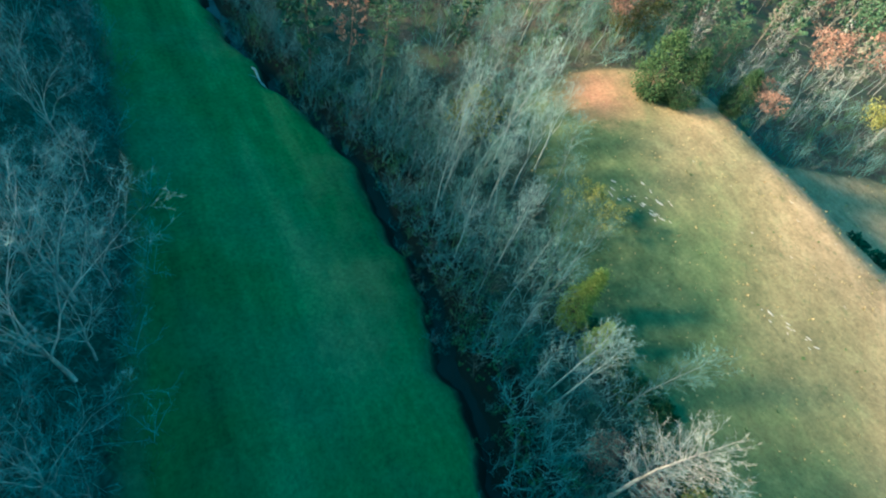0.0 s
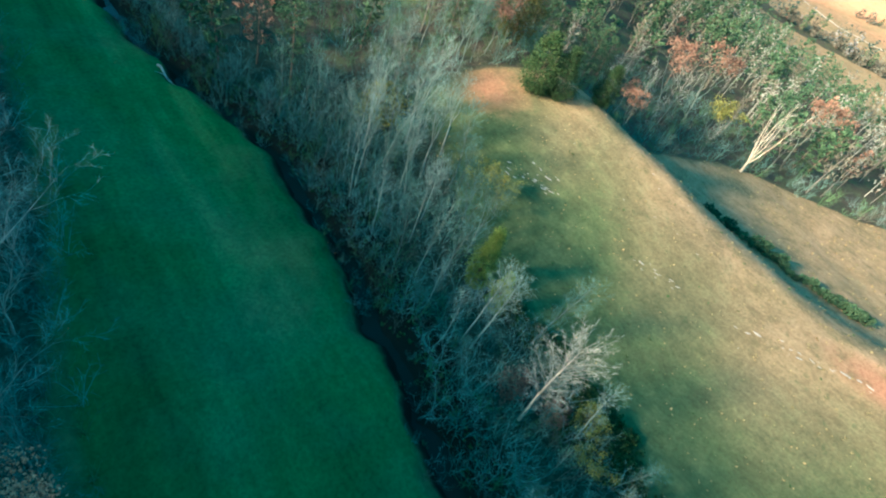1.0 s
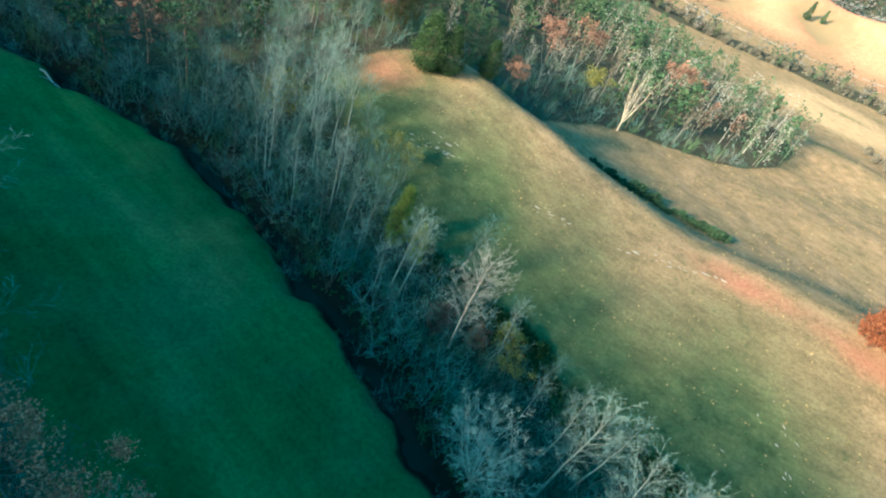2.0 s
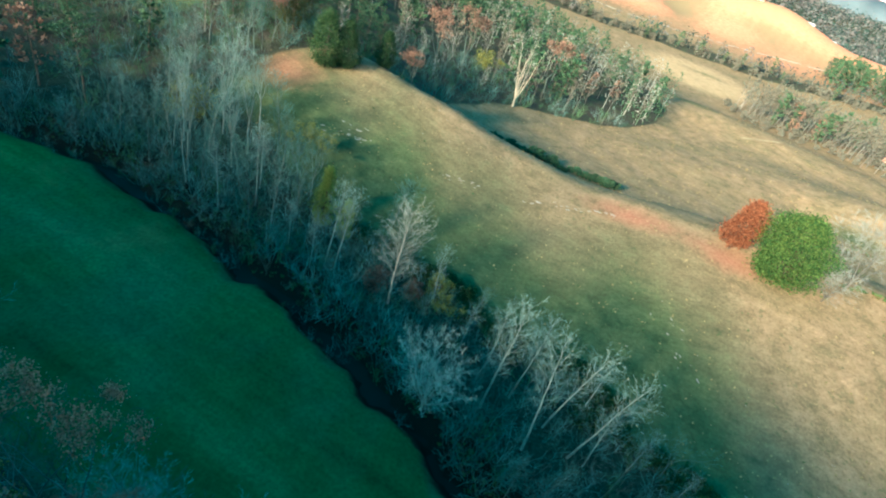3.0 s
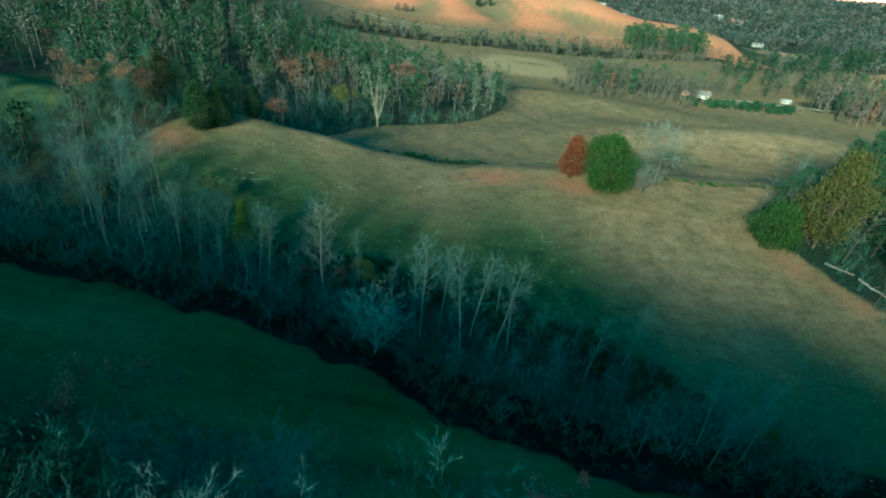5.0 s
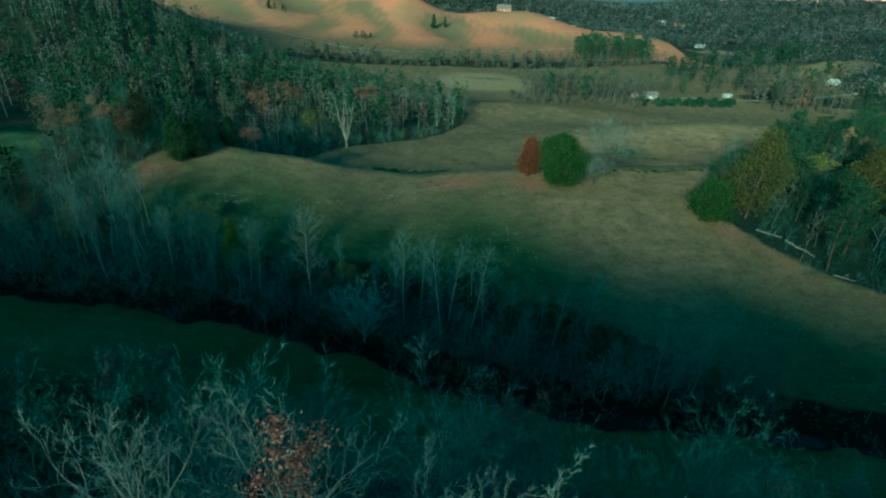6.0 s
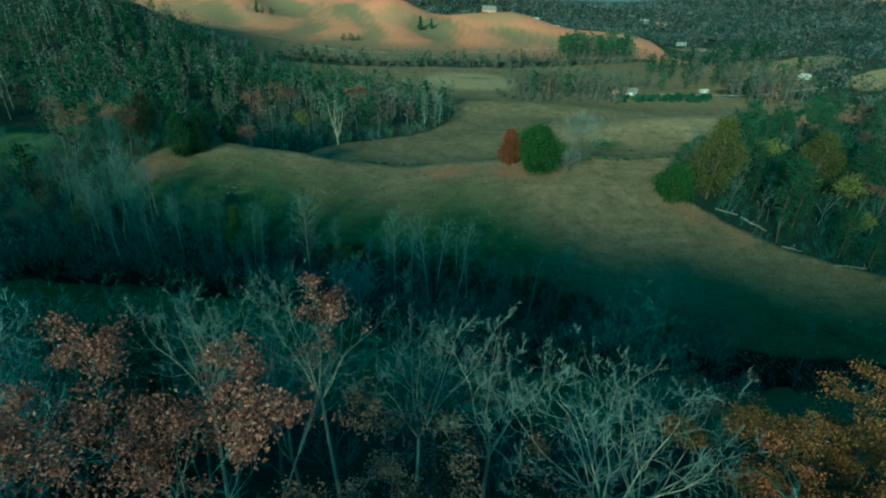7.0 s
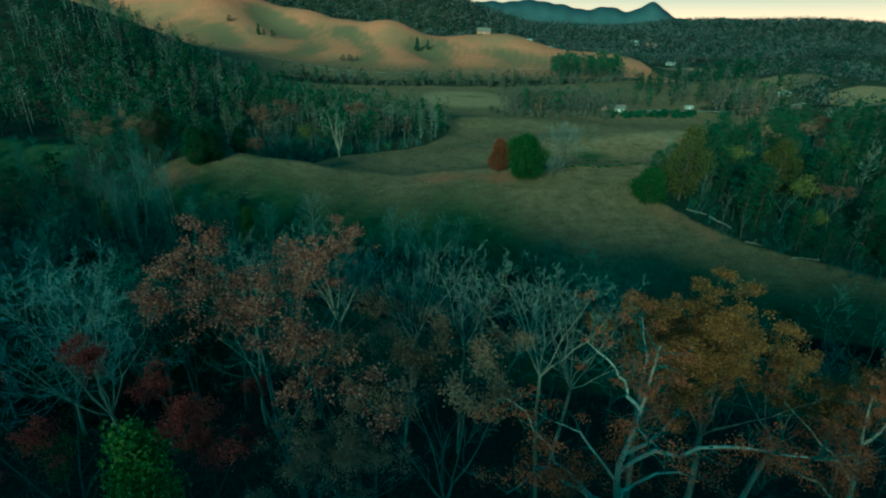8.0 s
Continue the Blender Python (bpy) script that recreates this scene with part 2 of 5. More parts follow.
def ground_material():
    """Grass, dry pasture, leaf litter and red soil, blended by the land's own zones. Some colours also carry sun or
    shade.
    """
    m, n, l, bsdf = material("ground", 0.95)
    co = n.new("ShaderNodeTexCoord").outputs["Object"]

    def zone(name):
        a = n.new("ShaderNodeAttribute")
        a.attribute_name = name
        return a.outputs["Fac"]

    big = noise_node(n, l, 0.035, 5, 0.6, co)
    mid = noise_node(n, l, 0.22, 5, 0.65, co)
    fine = noise_node(n, l, 1.6, 5, 0.7, co)
    streak = noise_node(n, l, 0.35, 4, 0.6, co, (0.22, 1.7, 1, 22))
    mow = noise_node(n, l, 0.16, 4, 0.6, co, (0.10, 1.0, 1, 6))
    hay = ramp(n, l, mow, (0.32, (0.026, 0.070, 0.024)), (0.52, (0.052, 0.110, 0.036)), (0.70, (0.105, 0.150, 0.058)))
    hay = mix(n, l, ramp(n, l, big, (0.45, (0, 0, 0)), (0.7, (0.75, 0.75, 0.75))), hay, (0.105, 0.130, 0.070))
    hay = mix(n, l, 0.6, hay, ramp(n, l, fine, (0.3, (0.4, 0.45, 0.4)), (0.7, (1.35, 1.25, 1.15))), "MULTIPLY")
    hay = mix(n, l, 0.5, hay, ramp(n, l, mid, (0.3, (0.6, 0.65, 0.6)), (0.7, (1.3, 1.2, 1.15))), "MULTIPLY")
    # greener grass, dark enough to carry shade on the lower pasture
    lush_shade = ramp(n, l, mid, (0.3, (0.036, 0.062, 0.030)), (0.7, (0.100, 0.122, 0.058)))
    dry = ramp(n, l, mid, (0.28, (0.135, 0.116, 0.066)), (0.5, (0.232, 0.172, 0.104)), (0.72, (0.315, 0.226, 0.144)))
    dry = mix(n, l, ramp(n, l, noise_node(n, l, 0.055, 5, 0.65, co), (0.48, (0, 0, 0)), (0.7, (0.36, 0.36, 0.36))), dry, lush_shade)
    lush_shade = mix(n, l, 0.5, lush_shade, ramp(n, l, fine, (0.3, (0.45, 0.48, 0.45)), (0.7, (1.35, 1.3, 1.25))), "MULTIPLY")
    patch = noise_node(n, l, 0.42, 5, 0.7, co, (0.5, 1.2, 1, 25))
    dry = mix(n, l, 0.34, dry, ramp(n, l, patch, (0.34, (0.48, 0.52, 0.48)), (0.66, (1.22, 1.2, 1.18))), "MULTIPLY")
    lush_shade = mix(n, l, 0.45, lush_shade, ramp(n, l, patch, (0.34, (0.5, 0.55, 0.52)), (0.66, (1.4, 1.28, 1.2))), "MULTIPLY")
    dry = mix(n, l, 0.14, dry, ramp(n, l, streak, (0.3, (0.42, 0.44, 0.42)), (0.7, (1.28, 1.24, 1.2))), "MULTIPLY")
    dry = mix(n, l, 0.55, dry, ramp(n, l, fine, (0.3, (0.4, 0.42, 0.4)), (0.68, (1.3, 1.28, 1.2))), "MULTIPLY")
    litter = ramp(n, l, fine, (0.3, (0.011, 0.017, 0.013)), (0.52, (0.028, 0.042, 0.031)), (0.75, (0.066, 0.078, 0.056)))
    # fallen leaves, colour darkened for the shade under the crowns
    shaded_leafy = ramp(n, l, fine, (0.3, (0.022, 0.024, 0.020)), (0.52, (0.05, 0.048, 0.038)), (0.75, (0.10, 0.085, 0.065)))
    shaded_leafy = mix(n, l, ramp(n, l, mid, (0.45, (0, 0, 0)), (0.6, (0.8, 0.8, 0.8))), shaded_leafy, (0.06, 0.075, 0.04))
    spots = ramp(n, l, noise_node(n, l, 0.55, 4, 0.6, co), (0.60, (0, 0, 0)), (0.70, (0.55, 0.55, 0.55)))
    dry = mix(n, l, spots, dry, (0.070, 0.085, 0.040))
    soil = ramp(n, l, fine, (0.3, (0.18, 0.088, 0.055)), (0.7, (0.30, 0.155, 0.10)))
    # orange dry grass, with the last sun on the far hills put in
    warm_lit = ramp(n, l, mid, (0.3, (0.42, 0.165, 0.095)), (0.7, (0.52, 0.245, 0.145)))
    warm_lit = mix(n, l, ramp(n, l, noise_node(n, l, 0.012, 4, 0.6, co), (0.42, (0, 0, 0)), (0.62, (1, 1, 1))), warm_lit, (0.35, 0.20, 0.115))
    straw = ramp(n, l, mid, (0.3, (0.28, 0.21, 0.115)), (0.7, (0.39, 0.285, 0.165)))

    def soft(name, lo=0.35, hi=0.65, rag=0.45):
        """A zone's edge, ragged by noise."""
        add = n.new("ShaderNodeMath")
        add.operation = "MULTIPLY_ADD"
        l.new(mid, add.inputs[0])
        add.inputs[1].default_value = rag
        sub = n.new("ShaderNodeMath")
        sub.operation = "SUBTRACT"
        l.new(zone(name), sub.inputs[0])
        sub.inputs[1].default_value = rag * 0.5
        l.new(sub.outputs[0], add.inputs[2])
        return ramp(n, l, add.outputs[0], (lo, (0, 0, 0)), (hi, (1, 1, 1)))

    col = mix(n, l, soft("pasture"), hay, mix(n, l, soft("lush_shade", 0.12, 0.85, 0.6), dry, lush_shade))
    col = mix(n, l, soft("warm_lit", 0.2, 0.8), col, warm_lit)
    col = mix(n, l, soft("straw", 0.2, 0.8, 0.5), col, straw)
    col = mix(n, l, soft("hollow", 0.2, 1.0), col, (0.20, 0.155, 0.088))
    col = mix(n, l, soft("soil", 0.3, 0.9, 0.7), col, soil)
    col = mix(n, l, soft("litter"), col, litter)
    col = mix(n, l, soft("leaffall"), col, shaded_leafy)
    # wet creek mud, painted near black to include the shade between the banks
    col = mix(n, l, soft("mud_shade", 0.35, 0.7, 0.5), col, (0.010, 0.012, 0.010))
    l.new(col, bsdf.inputs["Base Color"])
    bumped(n, l, bsdf, fine, 0.6, 0.25)
    return m


GROUND = ground_material()
ROCK = plain("limestone", (0.31, 0.285, 0.245), 0.9, 0.35, 3.0)
LOG = bark("dead_wood", (0.50, 0.47, 0.42), (0.26, 0.23, 0.2))
PAINT = plain("white_siding", (0.42, 0.405, 0.37), 0.7, 0.06, 0.6)
BRICKRED = plain("brick_wall", (0.34, 0.19, 0.14), 0.85, 0.2, 1.0)
ROOF = plain("shingle_roof", (0.20, 0.18, 0.17), 0.85, 0.25, 0.8)
METAL_ROOF = plain("metal_roof", (0.46, 0.46, 0.45), 0.4, 0.1, 0.3)
GRAVEL = plain("gravel_drive", (0.38, 0.345, 0.29), 0.95, 0.25, 0.6)
TRIM = plain("window_trim", (0.7, 0.68, 0.64), 0.6, 0.05, 1.0)
GLASS, gn, gl, gb = material("window_glass", 0.05)
gb.inputs["Base Color"].default_value = (0.03, 0.035, 0.04, 1)
gb.inputs["Specular IOR Level"].default_value = 0.6
WATER, an, al, ab = material("creek_water", 0.08)
ab.inputs["Base Color"].default_value = (0.012, 0.016, 0.014, 1)
ab.inputs["Specular IOR Level"].default_value = 0.08
bumped(an, al, ab, noise_node(an, al, 2.5, 3, 0.5, an.new("ShaderNodeTexCoord").outputs["Object"]), 0.05, 0.02)
# far woods: distance haze put into the colours as a paler, cooler tone
FAR_GREY = plain("hazed_far_twigs", (0.185, 0.184, 0.178), 0.95, 0.5, 0.014, 0.5)
FAR_GREEN = plain("hazed_far_evergreen", (0.048, 0.076, 0.066), 0.95, 0.45, 0.03, 0.4)


# ---- mesh helpers ----
class Buf:
    """Gathers vertices and faces for one mesh."""

    def __init__(self):
        self.v, self.f, self.count = [], [], 0

    def add(self, verts, faces):
        self.v.append(np.asarray(verts, float))
        self.f += (faces + self.count).tolist() if isinstance(faces, np.ndarray) else [[i + self.count for i in f] for f in faces]
        self.count += len(verts)

    def tube(self, pts, radii, sides):
        pts, radii = np.asarray(pts, float), np.asarray(radii, float)
        d = pts[-1] - pts[0]
        d = d / (np.linalg.norm(d) + 1e-9)
        ref = np.array((1.0, 0, 0)) if abs(d[0]) < 0.8 else np.array((0, 1.0, 0))
        a = np.cross(d, ref)
        a /= np.linalg.norm(a)
        b = np.cross(d, a)
        ang = np.arange(sides) * 2 * np.pi / sides
        ring = np.cos(ang)[:, None] * a + np.sin(ang)[:, None] * b
        verts = (pts[:, None, :] + radii[:, None, None] * ring[None]).reshape(-1, 3)
        i, j = np.meshgrid(np.arange(len(pts) - 1), np.arange(sides), indexing="ij")
        k = (j + 1) % sides
        faces = np.stack([i * sides + j, i * sides + k, (i + 1) * sides + k, (i + 1) * sides + j], -1).reshape(-1, 4)
        self.add(verts, faces)
        return self.count - len(verts)

    def cones(self, base, tip, radius):
        """Thin three-sided spikes from base points to tips."""
        p, q = np.asarray(base, float), np.asarray(tip, float)
        k = len(p)
        d = q - p
        d /= np.linalg.norm(d, axis=1)[:, None] + 1e-9
        ref = np.where(np.abs(d[:, :1]) < 0.8, np.array([[1.0, 0, 0]]), np.array([[0, 1.0, 0]]))
        a = np.cross(d, ref)
        a /= np.linalg.norm(a, axis=1)[:, None] + 1e-9
        b = np.cross(d, a)
        r = np.broadcast_to(np.asarray(radius, float), (k,))[:, None]
        v = np.stack([p + a * r, p - a * r * 0.5 + b * r * 0.87, p - a * r * 0.5 - b * r * 0.87, q], 1).reshape(-1, 3)
        i = np.arange(k)[:, None] * 4
        self.add(v, np.concatenate([i + np.array([[0, 1, 3]]), i + np.array([[1, 2, 3]]), i + np.array([[2, 0, 3]])]))

    def slivers(self, base, tip, radius, rng):
        """The finest twigs, each one tapering three-cornered sliver."""
        p, q = np.asarray(base, float), np.asarray(tip, float)
        d = q - p
        a = np.cross(d, rng.normal(size=p.shape))
        a *= np.broadcast_to(np.asarray(radius, float), (len(p),))[:, None] / (np.linalg.norm(a, axis=1)[:, None] + 1e-9)
        self.add(np.stack([p + a, p - a, q], 1).reshape(-1, 3), np.arange(len(p) * 3).reshape(-1, 3))

    def leaves(self, centres, size, rng, droop=0.3, level=1.0):
        """One bent four-cornered leaf cluster at each centre."""
        c = np.asarray(centres, float)
        k = len(c)
        if not k:
            return
        u = rng.normal(size=(k, 3)) * (1, 1, level)
        u /= np.linalg.norm(u, axis=1)[:, None]
        w = rng.normal(size=(k, 3)) * (1, 1, level)
        w -= (w * u).sum(1)[:, None] * u
        w /= np.linalg.norm(w, axis=1)[:, None]
        s = size * rng.uniform(0.6, 1.35, k)[:, None]
        nrm = np.cross(u, w)
        quad = np.stack([c - u * s * 0.6, c + w * s * 0.42 + nrm * s * droop, c + u * s * 0.6, c - w * s * 0.42 + nrm * s * droop], 1)
        idx = np.arange(k)[:, None] * 4
        self.add(quad.reshape(-1, 3), np.concatenate([idx + np.array([[0, 1, 2]]), idx + np.array([[0, 2, 3]])]))

    def box(self, lo, hi, m=None):
        x0, y0, z0 = lo
        x1, y1, z1 = hi
        v = np.array([(x, y, z) for z in (z0, z1) for y in (y0, y1) for x in (x0, x1)], float)
        self.add(v, [(0, 2, 3, 1), (4, 5, 7, 6), (0, 1, 5, 4), (2, 6, 7, 3), (0, 4, 6, 2), (1, 3, 7, 5)])

    def mesh(self, name, mat, smooth=False):
        me = bpy.data.meshes.new(name)
        me.from_pydata(np.concatenate(self.v).tolist(), [], self.f)
        me.materials.append(mat)
        if smooth:
            me.shade_smooth()
        return me


def part(name, mesh, parent, label="", at=None):
    ob = new(name, mesh)
    ob.parent = parent
    if at is not None:
        ob.matrix_basis = at
    if label:
        tagged(ob, label)
    return ob


def unit(v):
    return v / (np.linalg.norm(v) + 1e-9)


def wander(rng, p, d, length, n, wob, lift=0.0):
    """A bending line of n pieces."""
    pts = [np.array(p, float)]
    d = unit(np.array(d, float))
    for _ in range(n):
        d = unit(d + rng.normal(0, wob, 3) + np.array((0, 0, lift)))
        pts.append(pts[-1] + d * length / n)
    return np.array(pts)


def side_way(rng, axis, angle, turn):
    """A direction that leaves the axis by an angle, turned about it."""
    ref = np.array((1.0, 0, 0)) if abs(axis[0]) < 0.8 else np.array((0, 1.0, 0))
    a = unit(np.cross(axis, ref))
    b = np.cross(axis, a)
    return unit(axis * math.cos(angle) + (a * math.cos(turn) + b * math.sin(turn)) * math.sin(angle))


def grow(rng, height, reach, clear=0.35, limbs=16, subs=5, twigs=5, girth=0.25, forks=0, angle=42, lift=0.10, wob=0.10, fine=0.020, lean=0.0, sides=6, bent=False, spray=1.0, far=False, stout=1.0, split=False, ends_long=(0.4, 0.95)):
    """A leafless tree: stem and limbs in one buffer, branches and twigs in another, and the twig ends."""
    stem, crown, roots, tips, ends, points = Buf(), Buf(), [], [], [], []
    axes, limb_bufs = [], []
    segs = 4 if split else 3
    lean_dir = rng.uniform(0, 6.28)
    up = unit(np.array((lean * math.cos(lean_dir), lean * math.sin(lean_dir), 1.0)))
    if forks:
        fork_h = height * clear
        base = wander(rng, (0, 0, -0.5), up, fork_h + 0.5, 4, 0.05, 0.02)
        foot = stem.tube(base, np.linspace(girth * 1.25, girth * 0.85, 5), sides + 1)
        turn0 = rng.uniform(0, 6.28)
        for k in range(forks):
            w = side_way(rng, up, radians(rng.uniform(14, angle)), turn0 + k * 6.28 / forks + rng.normal(0, 0.3))
            length = (height - fork_h) * rng.uniform(0.85, 1.1)
            pts = wander(rng, base[-1], w, length, 7, wob, lift)
            rad = girth * 0.55 * np.linspace(1, 0.11, 8) ** 1.5
            limb_bufs.append(Buf() if split else stem)
            first = limb_bufs[-1].tube(pts, rad, sides - 1)
            if not split:
                stem.f.append([first, first + 1, foot + 4 * (sides + 1)])
            axes.append((pts, rad, 0.2, limbs // forks + 1, first, sides - 1))
    else:
        pts = wander(rng, (0, 0, -0.5), up, height + 0.5, 9, 0.035, 0.02)
        rad = girth * np.linspace(1.15, 0.08, 10)
        axes.append((pts, rad, clear, limbs, stem.tube(pts, rad, sides), sides))
    for axis, (pts, rad, start, count, first, round_by) in enumerate(axes):
        m = len(pts) - 1
        turn = rng.uniform(0, 6.28)
        for k in range(count):
            f = start + (0.99 - start) * (k + rng.uniform(0, 1)) / count
            i = min(int(f * m), m - 1)
            p = pts[i] + (pts[i + 1] - pts[i]) * (f * m - i)
            ax = unit(pts[i + 1] - pts[i])
            turn += 2.4 + rng.normal(0, 0.35)
            shape = math.sin(math.pi * (0.08 + 0.72 * (1 - (f - start) / (1 - start))))
            length = reach * (0.35 + 0.75 * shape) * rng.uniform(0.7, 1.15)
            w = side_way(rng, ax, radians(rng.uniform(angle - 8, angle + 16)), turn)
            lp = wander(rng, p, w, length, segs, wob * 1.3, lift)
            lr = min(rad[i] * 0.6, (0.022 + 0.013 * length) * stout) * np.linspace(1, 0.12, segs + 1)
            buf = limb_bufs[axis] if limb_bufs else stem
            root = buf.tube(lp, lr, 3)
            buf.f.append([root, root + 1, first + i * round_by])
            for s in range(subs):
                g = 0.2 + 0.8 * (s + rng.uniform(0, 1)) / subs
                j = min(int(g * segs), segs - 1)
                q = lp[j] + (lp[j + 1] - lp[j]) * (g * segs - j)
                w2 = side_way(rng, unit(lp[j + 1] - lp[j]), radians(rng.uniform(22, 58)), rng.uniform(0, 6.28))
                l2 = spray * length * rng.uniform(0.28, 0.52) * (1.15 - 0.45 * g)
                sp = wander(rng, q, w2, l2, 2, wob * 1.6, lift)
                if bent:
                    crown.tube(sp, (fine * 1.3, fine, fine * 0.5), 3)
                else:
                    sp[1] = (sp[0] + sp[2]) / 2
                    roots.append(sp[0])
                    tips.append(sp[2])
                for _ in range(twigs):
                    h = rng.uniform(0.25, 1.0)
                    e = min(int(h * 2), 1)
                    q2 = sp[e] + (sp[e + 1] - sp[e]) * (h * 2 - e)
                    w3 = side_way(rng, unit(sp[e + 1] - sp[e]), radians(rng.uniform(18, 55)), rng.uniform(0, 6.28)) + np.array((0, 0, lift))
                    ends.append(q2)
                    points.append(q2 + unit(w3) * l2 * rng.uniform(*ends_long))
    if far:
        crown.slivers(roots, tips, fine * 1.25, rng)
    elif roots:
        crown.cones(roots, tips, fine)
    crown.slivers(ends, points, fine * 1.25, rng)
    return stem, crown, np.array(points), limb_bufs if split else []


def thicket(rng, height, wide, stems=6, branches=6, twigs=3, fine=0.022):
    """A low leafless bush: stems from one root, branches along them, twigs along those."""
    stem, roots, tips, width = Buf(), [], [], []
    ends, points = [], []
    for k in range(stems):
        w = side_way(rng, np.array((0, 0, 1.0)), radians(rng.uniform(5, 48)), k * 6.28 / stems + rng.normal(0, 0.4))
        length = height * rng.uniform(0.65, 1.1)
        p = wander(rng, (rng.normal(0, wide * 0.12), rng.normal(0, wide * 0.12), -0.1), w, length, 3, 0.16, 0.06)
        stem.tube(p, (fine * 1.9, fine * 1.4, fine, fine * 0.4), 3)
        for _ in range(branches):
            h = rng.uniform(0.2, 0.98) * 3
            e = min(int(h), 2)
            q = p[e] + (p[e + 1] - p[e]) * (h - e)
            w2 = side_way(rng, unit(p[e + 1] - p[e]), radians(rng.uniform(22, 60)), rng.uniform(0, 6.28))
            r = q + w2 * length * rng.uniform(0.2, 0.42)
            roots.append(q)
            tips.append(r)
            width.append(fine * 0.9)
            for _ in range(twigs):
                q2 = q + (r - q) * rng.uniform(0.3, 0.95)
                w3 = side_way(rng, w2, radians(rng.uniform(20, 60)), rng.uniform(0, 6.28)) + np.array((0, 0, 0.15))
                ends.append(q2)
                points.append(q2 + w3 * length * rng.uniform(0.10, 0.24))
    stem.cones(roots, tips, np.array(width))
    stem.slivers(ends, points, fine * 0.9, rng)
    return stem


# ---- kinds of trees: each kind keeps a few meshes that its trees share ----
KINDS = {}


def mass(name, label, category, items):
    """Many plants that nobody could count, joined into one mesh: items are (key, x, y, size, turn)."""
    verts, faces, slots, mats, count = [], [], [], [], 0
    cache = {}
    for n, (key, x, y, size, turn) in enumerate(items):
        variants = KINDS[key][3]
        which = n % len(variants)
        if (key, which) not in cache:
            cache[key, which] = []
            for _, me, _ in variants[which]:
                co = np.empty(len(me.vertices) * 3)
                me.vertices.foreach_get("co", co)
                cache[key, which].append((co.reshape(-1, 3), [list(p.vertices) for p in me.polygons], me.materials[0]))
        c, s = math.cos(turn), math.sin(turn)
        rot = np.array([[c, s, 0], [-s, c, 0], [0, 0, 1]]) * size
        for co, fs, mat in cache[key, which]:
            if mat not in mats:
                mats.append(mat)
            verts.append(co @ rot + np.array((x, y, float(land(x, y)) - 0.05)))
            faces += [[i + count for i in f] for f in fs]
            slots += [mats.index(mat)] * len(fs)
            count += len(co)
    me = bpy.data.meshes.new(name)
    me.from_pydata(np.concatenate(verts).tolist(), [], faces)
    for mat in mats:
        me.materials.append(mat)
    me.polygons.foreach_set("material_index", np.array(slots, np.int32))
    return tagged(new(name, me), label, category, kind="stuff")


def kind(key, name, label, category, variants):
    KINDS[key] = (name, label, category, variants)


def make_bare(key, label, count, bark_mat, twig_mat, seed, **how):
    made = []
    for k in range(count):
        rng = np.random.default_rng(seed + k)
        stem, crown, _, limbs = grow(rng, **how)
        made.append([("trunk", stem.mesh("trunk", bark_mat, True), ""), ("crown", crown.mesh("crown", twig_mat), "")]
                    + [("limb", b.mesh("limb", bark_mat, True), "") for b in limbs])
    kind(key, "bare_tree", label, "tree", made)


def make_thicket(key, label, count, mat, seed, **how):
    kind(key, "bush", label, "bush", [[("branchwork", thicket(np.random.default_rng(seed + k), **how).mesh("branchwork", mat), "")] for k in range(count)])


def make_leafy(key, name, label, count, bark_mat, twig_mat, leaf_mat, seed, share, hub, per, spread, size, leaf_label, **how):
    """A thinning tree: leaves hold on in clumps, tuft by tuft round the twig ends near the clumps' middles."""
    made = []
    for k in range(count):
        rng = np.random.default_rng(seed + k)
        stem, crown, tips, limbs = grow(rng, **how)
        outer = tips[tips[:, 2] > np.quantile(tips[:, 2], 0.55)]
        hubs = outer[rng.choice(len(outer), max(5, int(len(outer) * hub)), replace=False)]
        near = np.min(np.linalg.norm(tips[:, None] - hubs[None], axis=2), axis=1) + rng.exponential(0.12, len(tips)) + 3 * (tips[:, 2] < np.quantile(tips[:, 2], 0.3))
        held = tips[near <= np.quantile(near, share)]
        leaf = Buf()
        leaf.leaves(leaf_tufts(rng, held, per, spread), size, rng)
        made.append([("trunk", stem.mesh("trunk", bark_mat, True), ""), ("crown", crown.mesh("crown", twig_mat), ""),
                     ("foliage", leaf.mesh("foliage", leaf_mat), leaf_label)] + [("limb", b.mesh("limb", bark_mat, True), "") for b in limbs])
    kind(key, name, label, "tree", made)


def leaf_tufts(rng, held, per, spread):
    """Leaf places in flattened tufts of uneven size round the twig ends."""
    wide = spread * rng.uniform(0.55, 1.35, len(held))
    out = [p + rng.normal(0, 1, (max(3, int(per * (w / spread) ** 2)), 3)) * (w, w, w * 0.6) for p, w in zip(held, wide)]
    return np.concatenate(out)


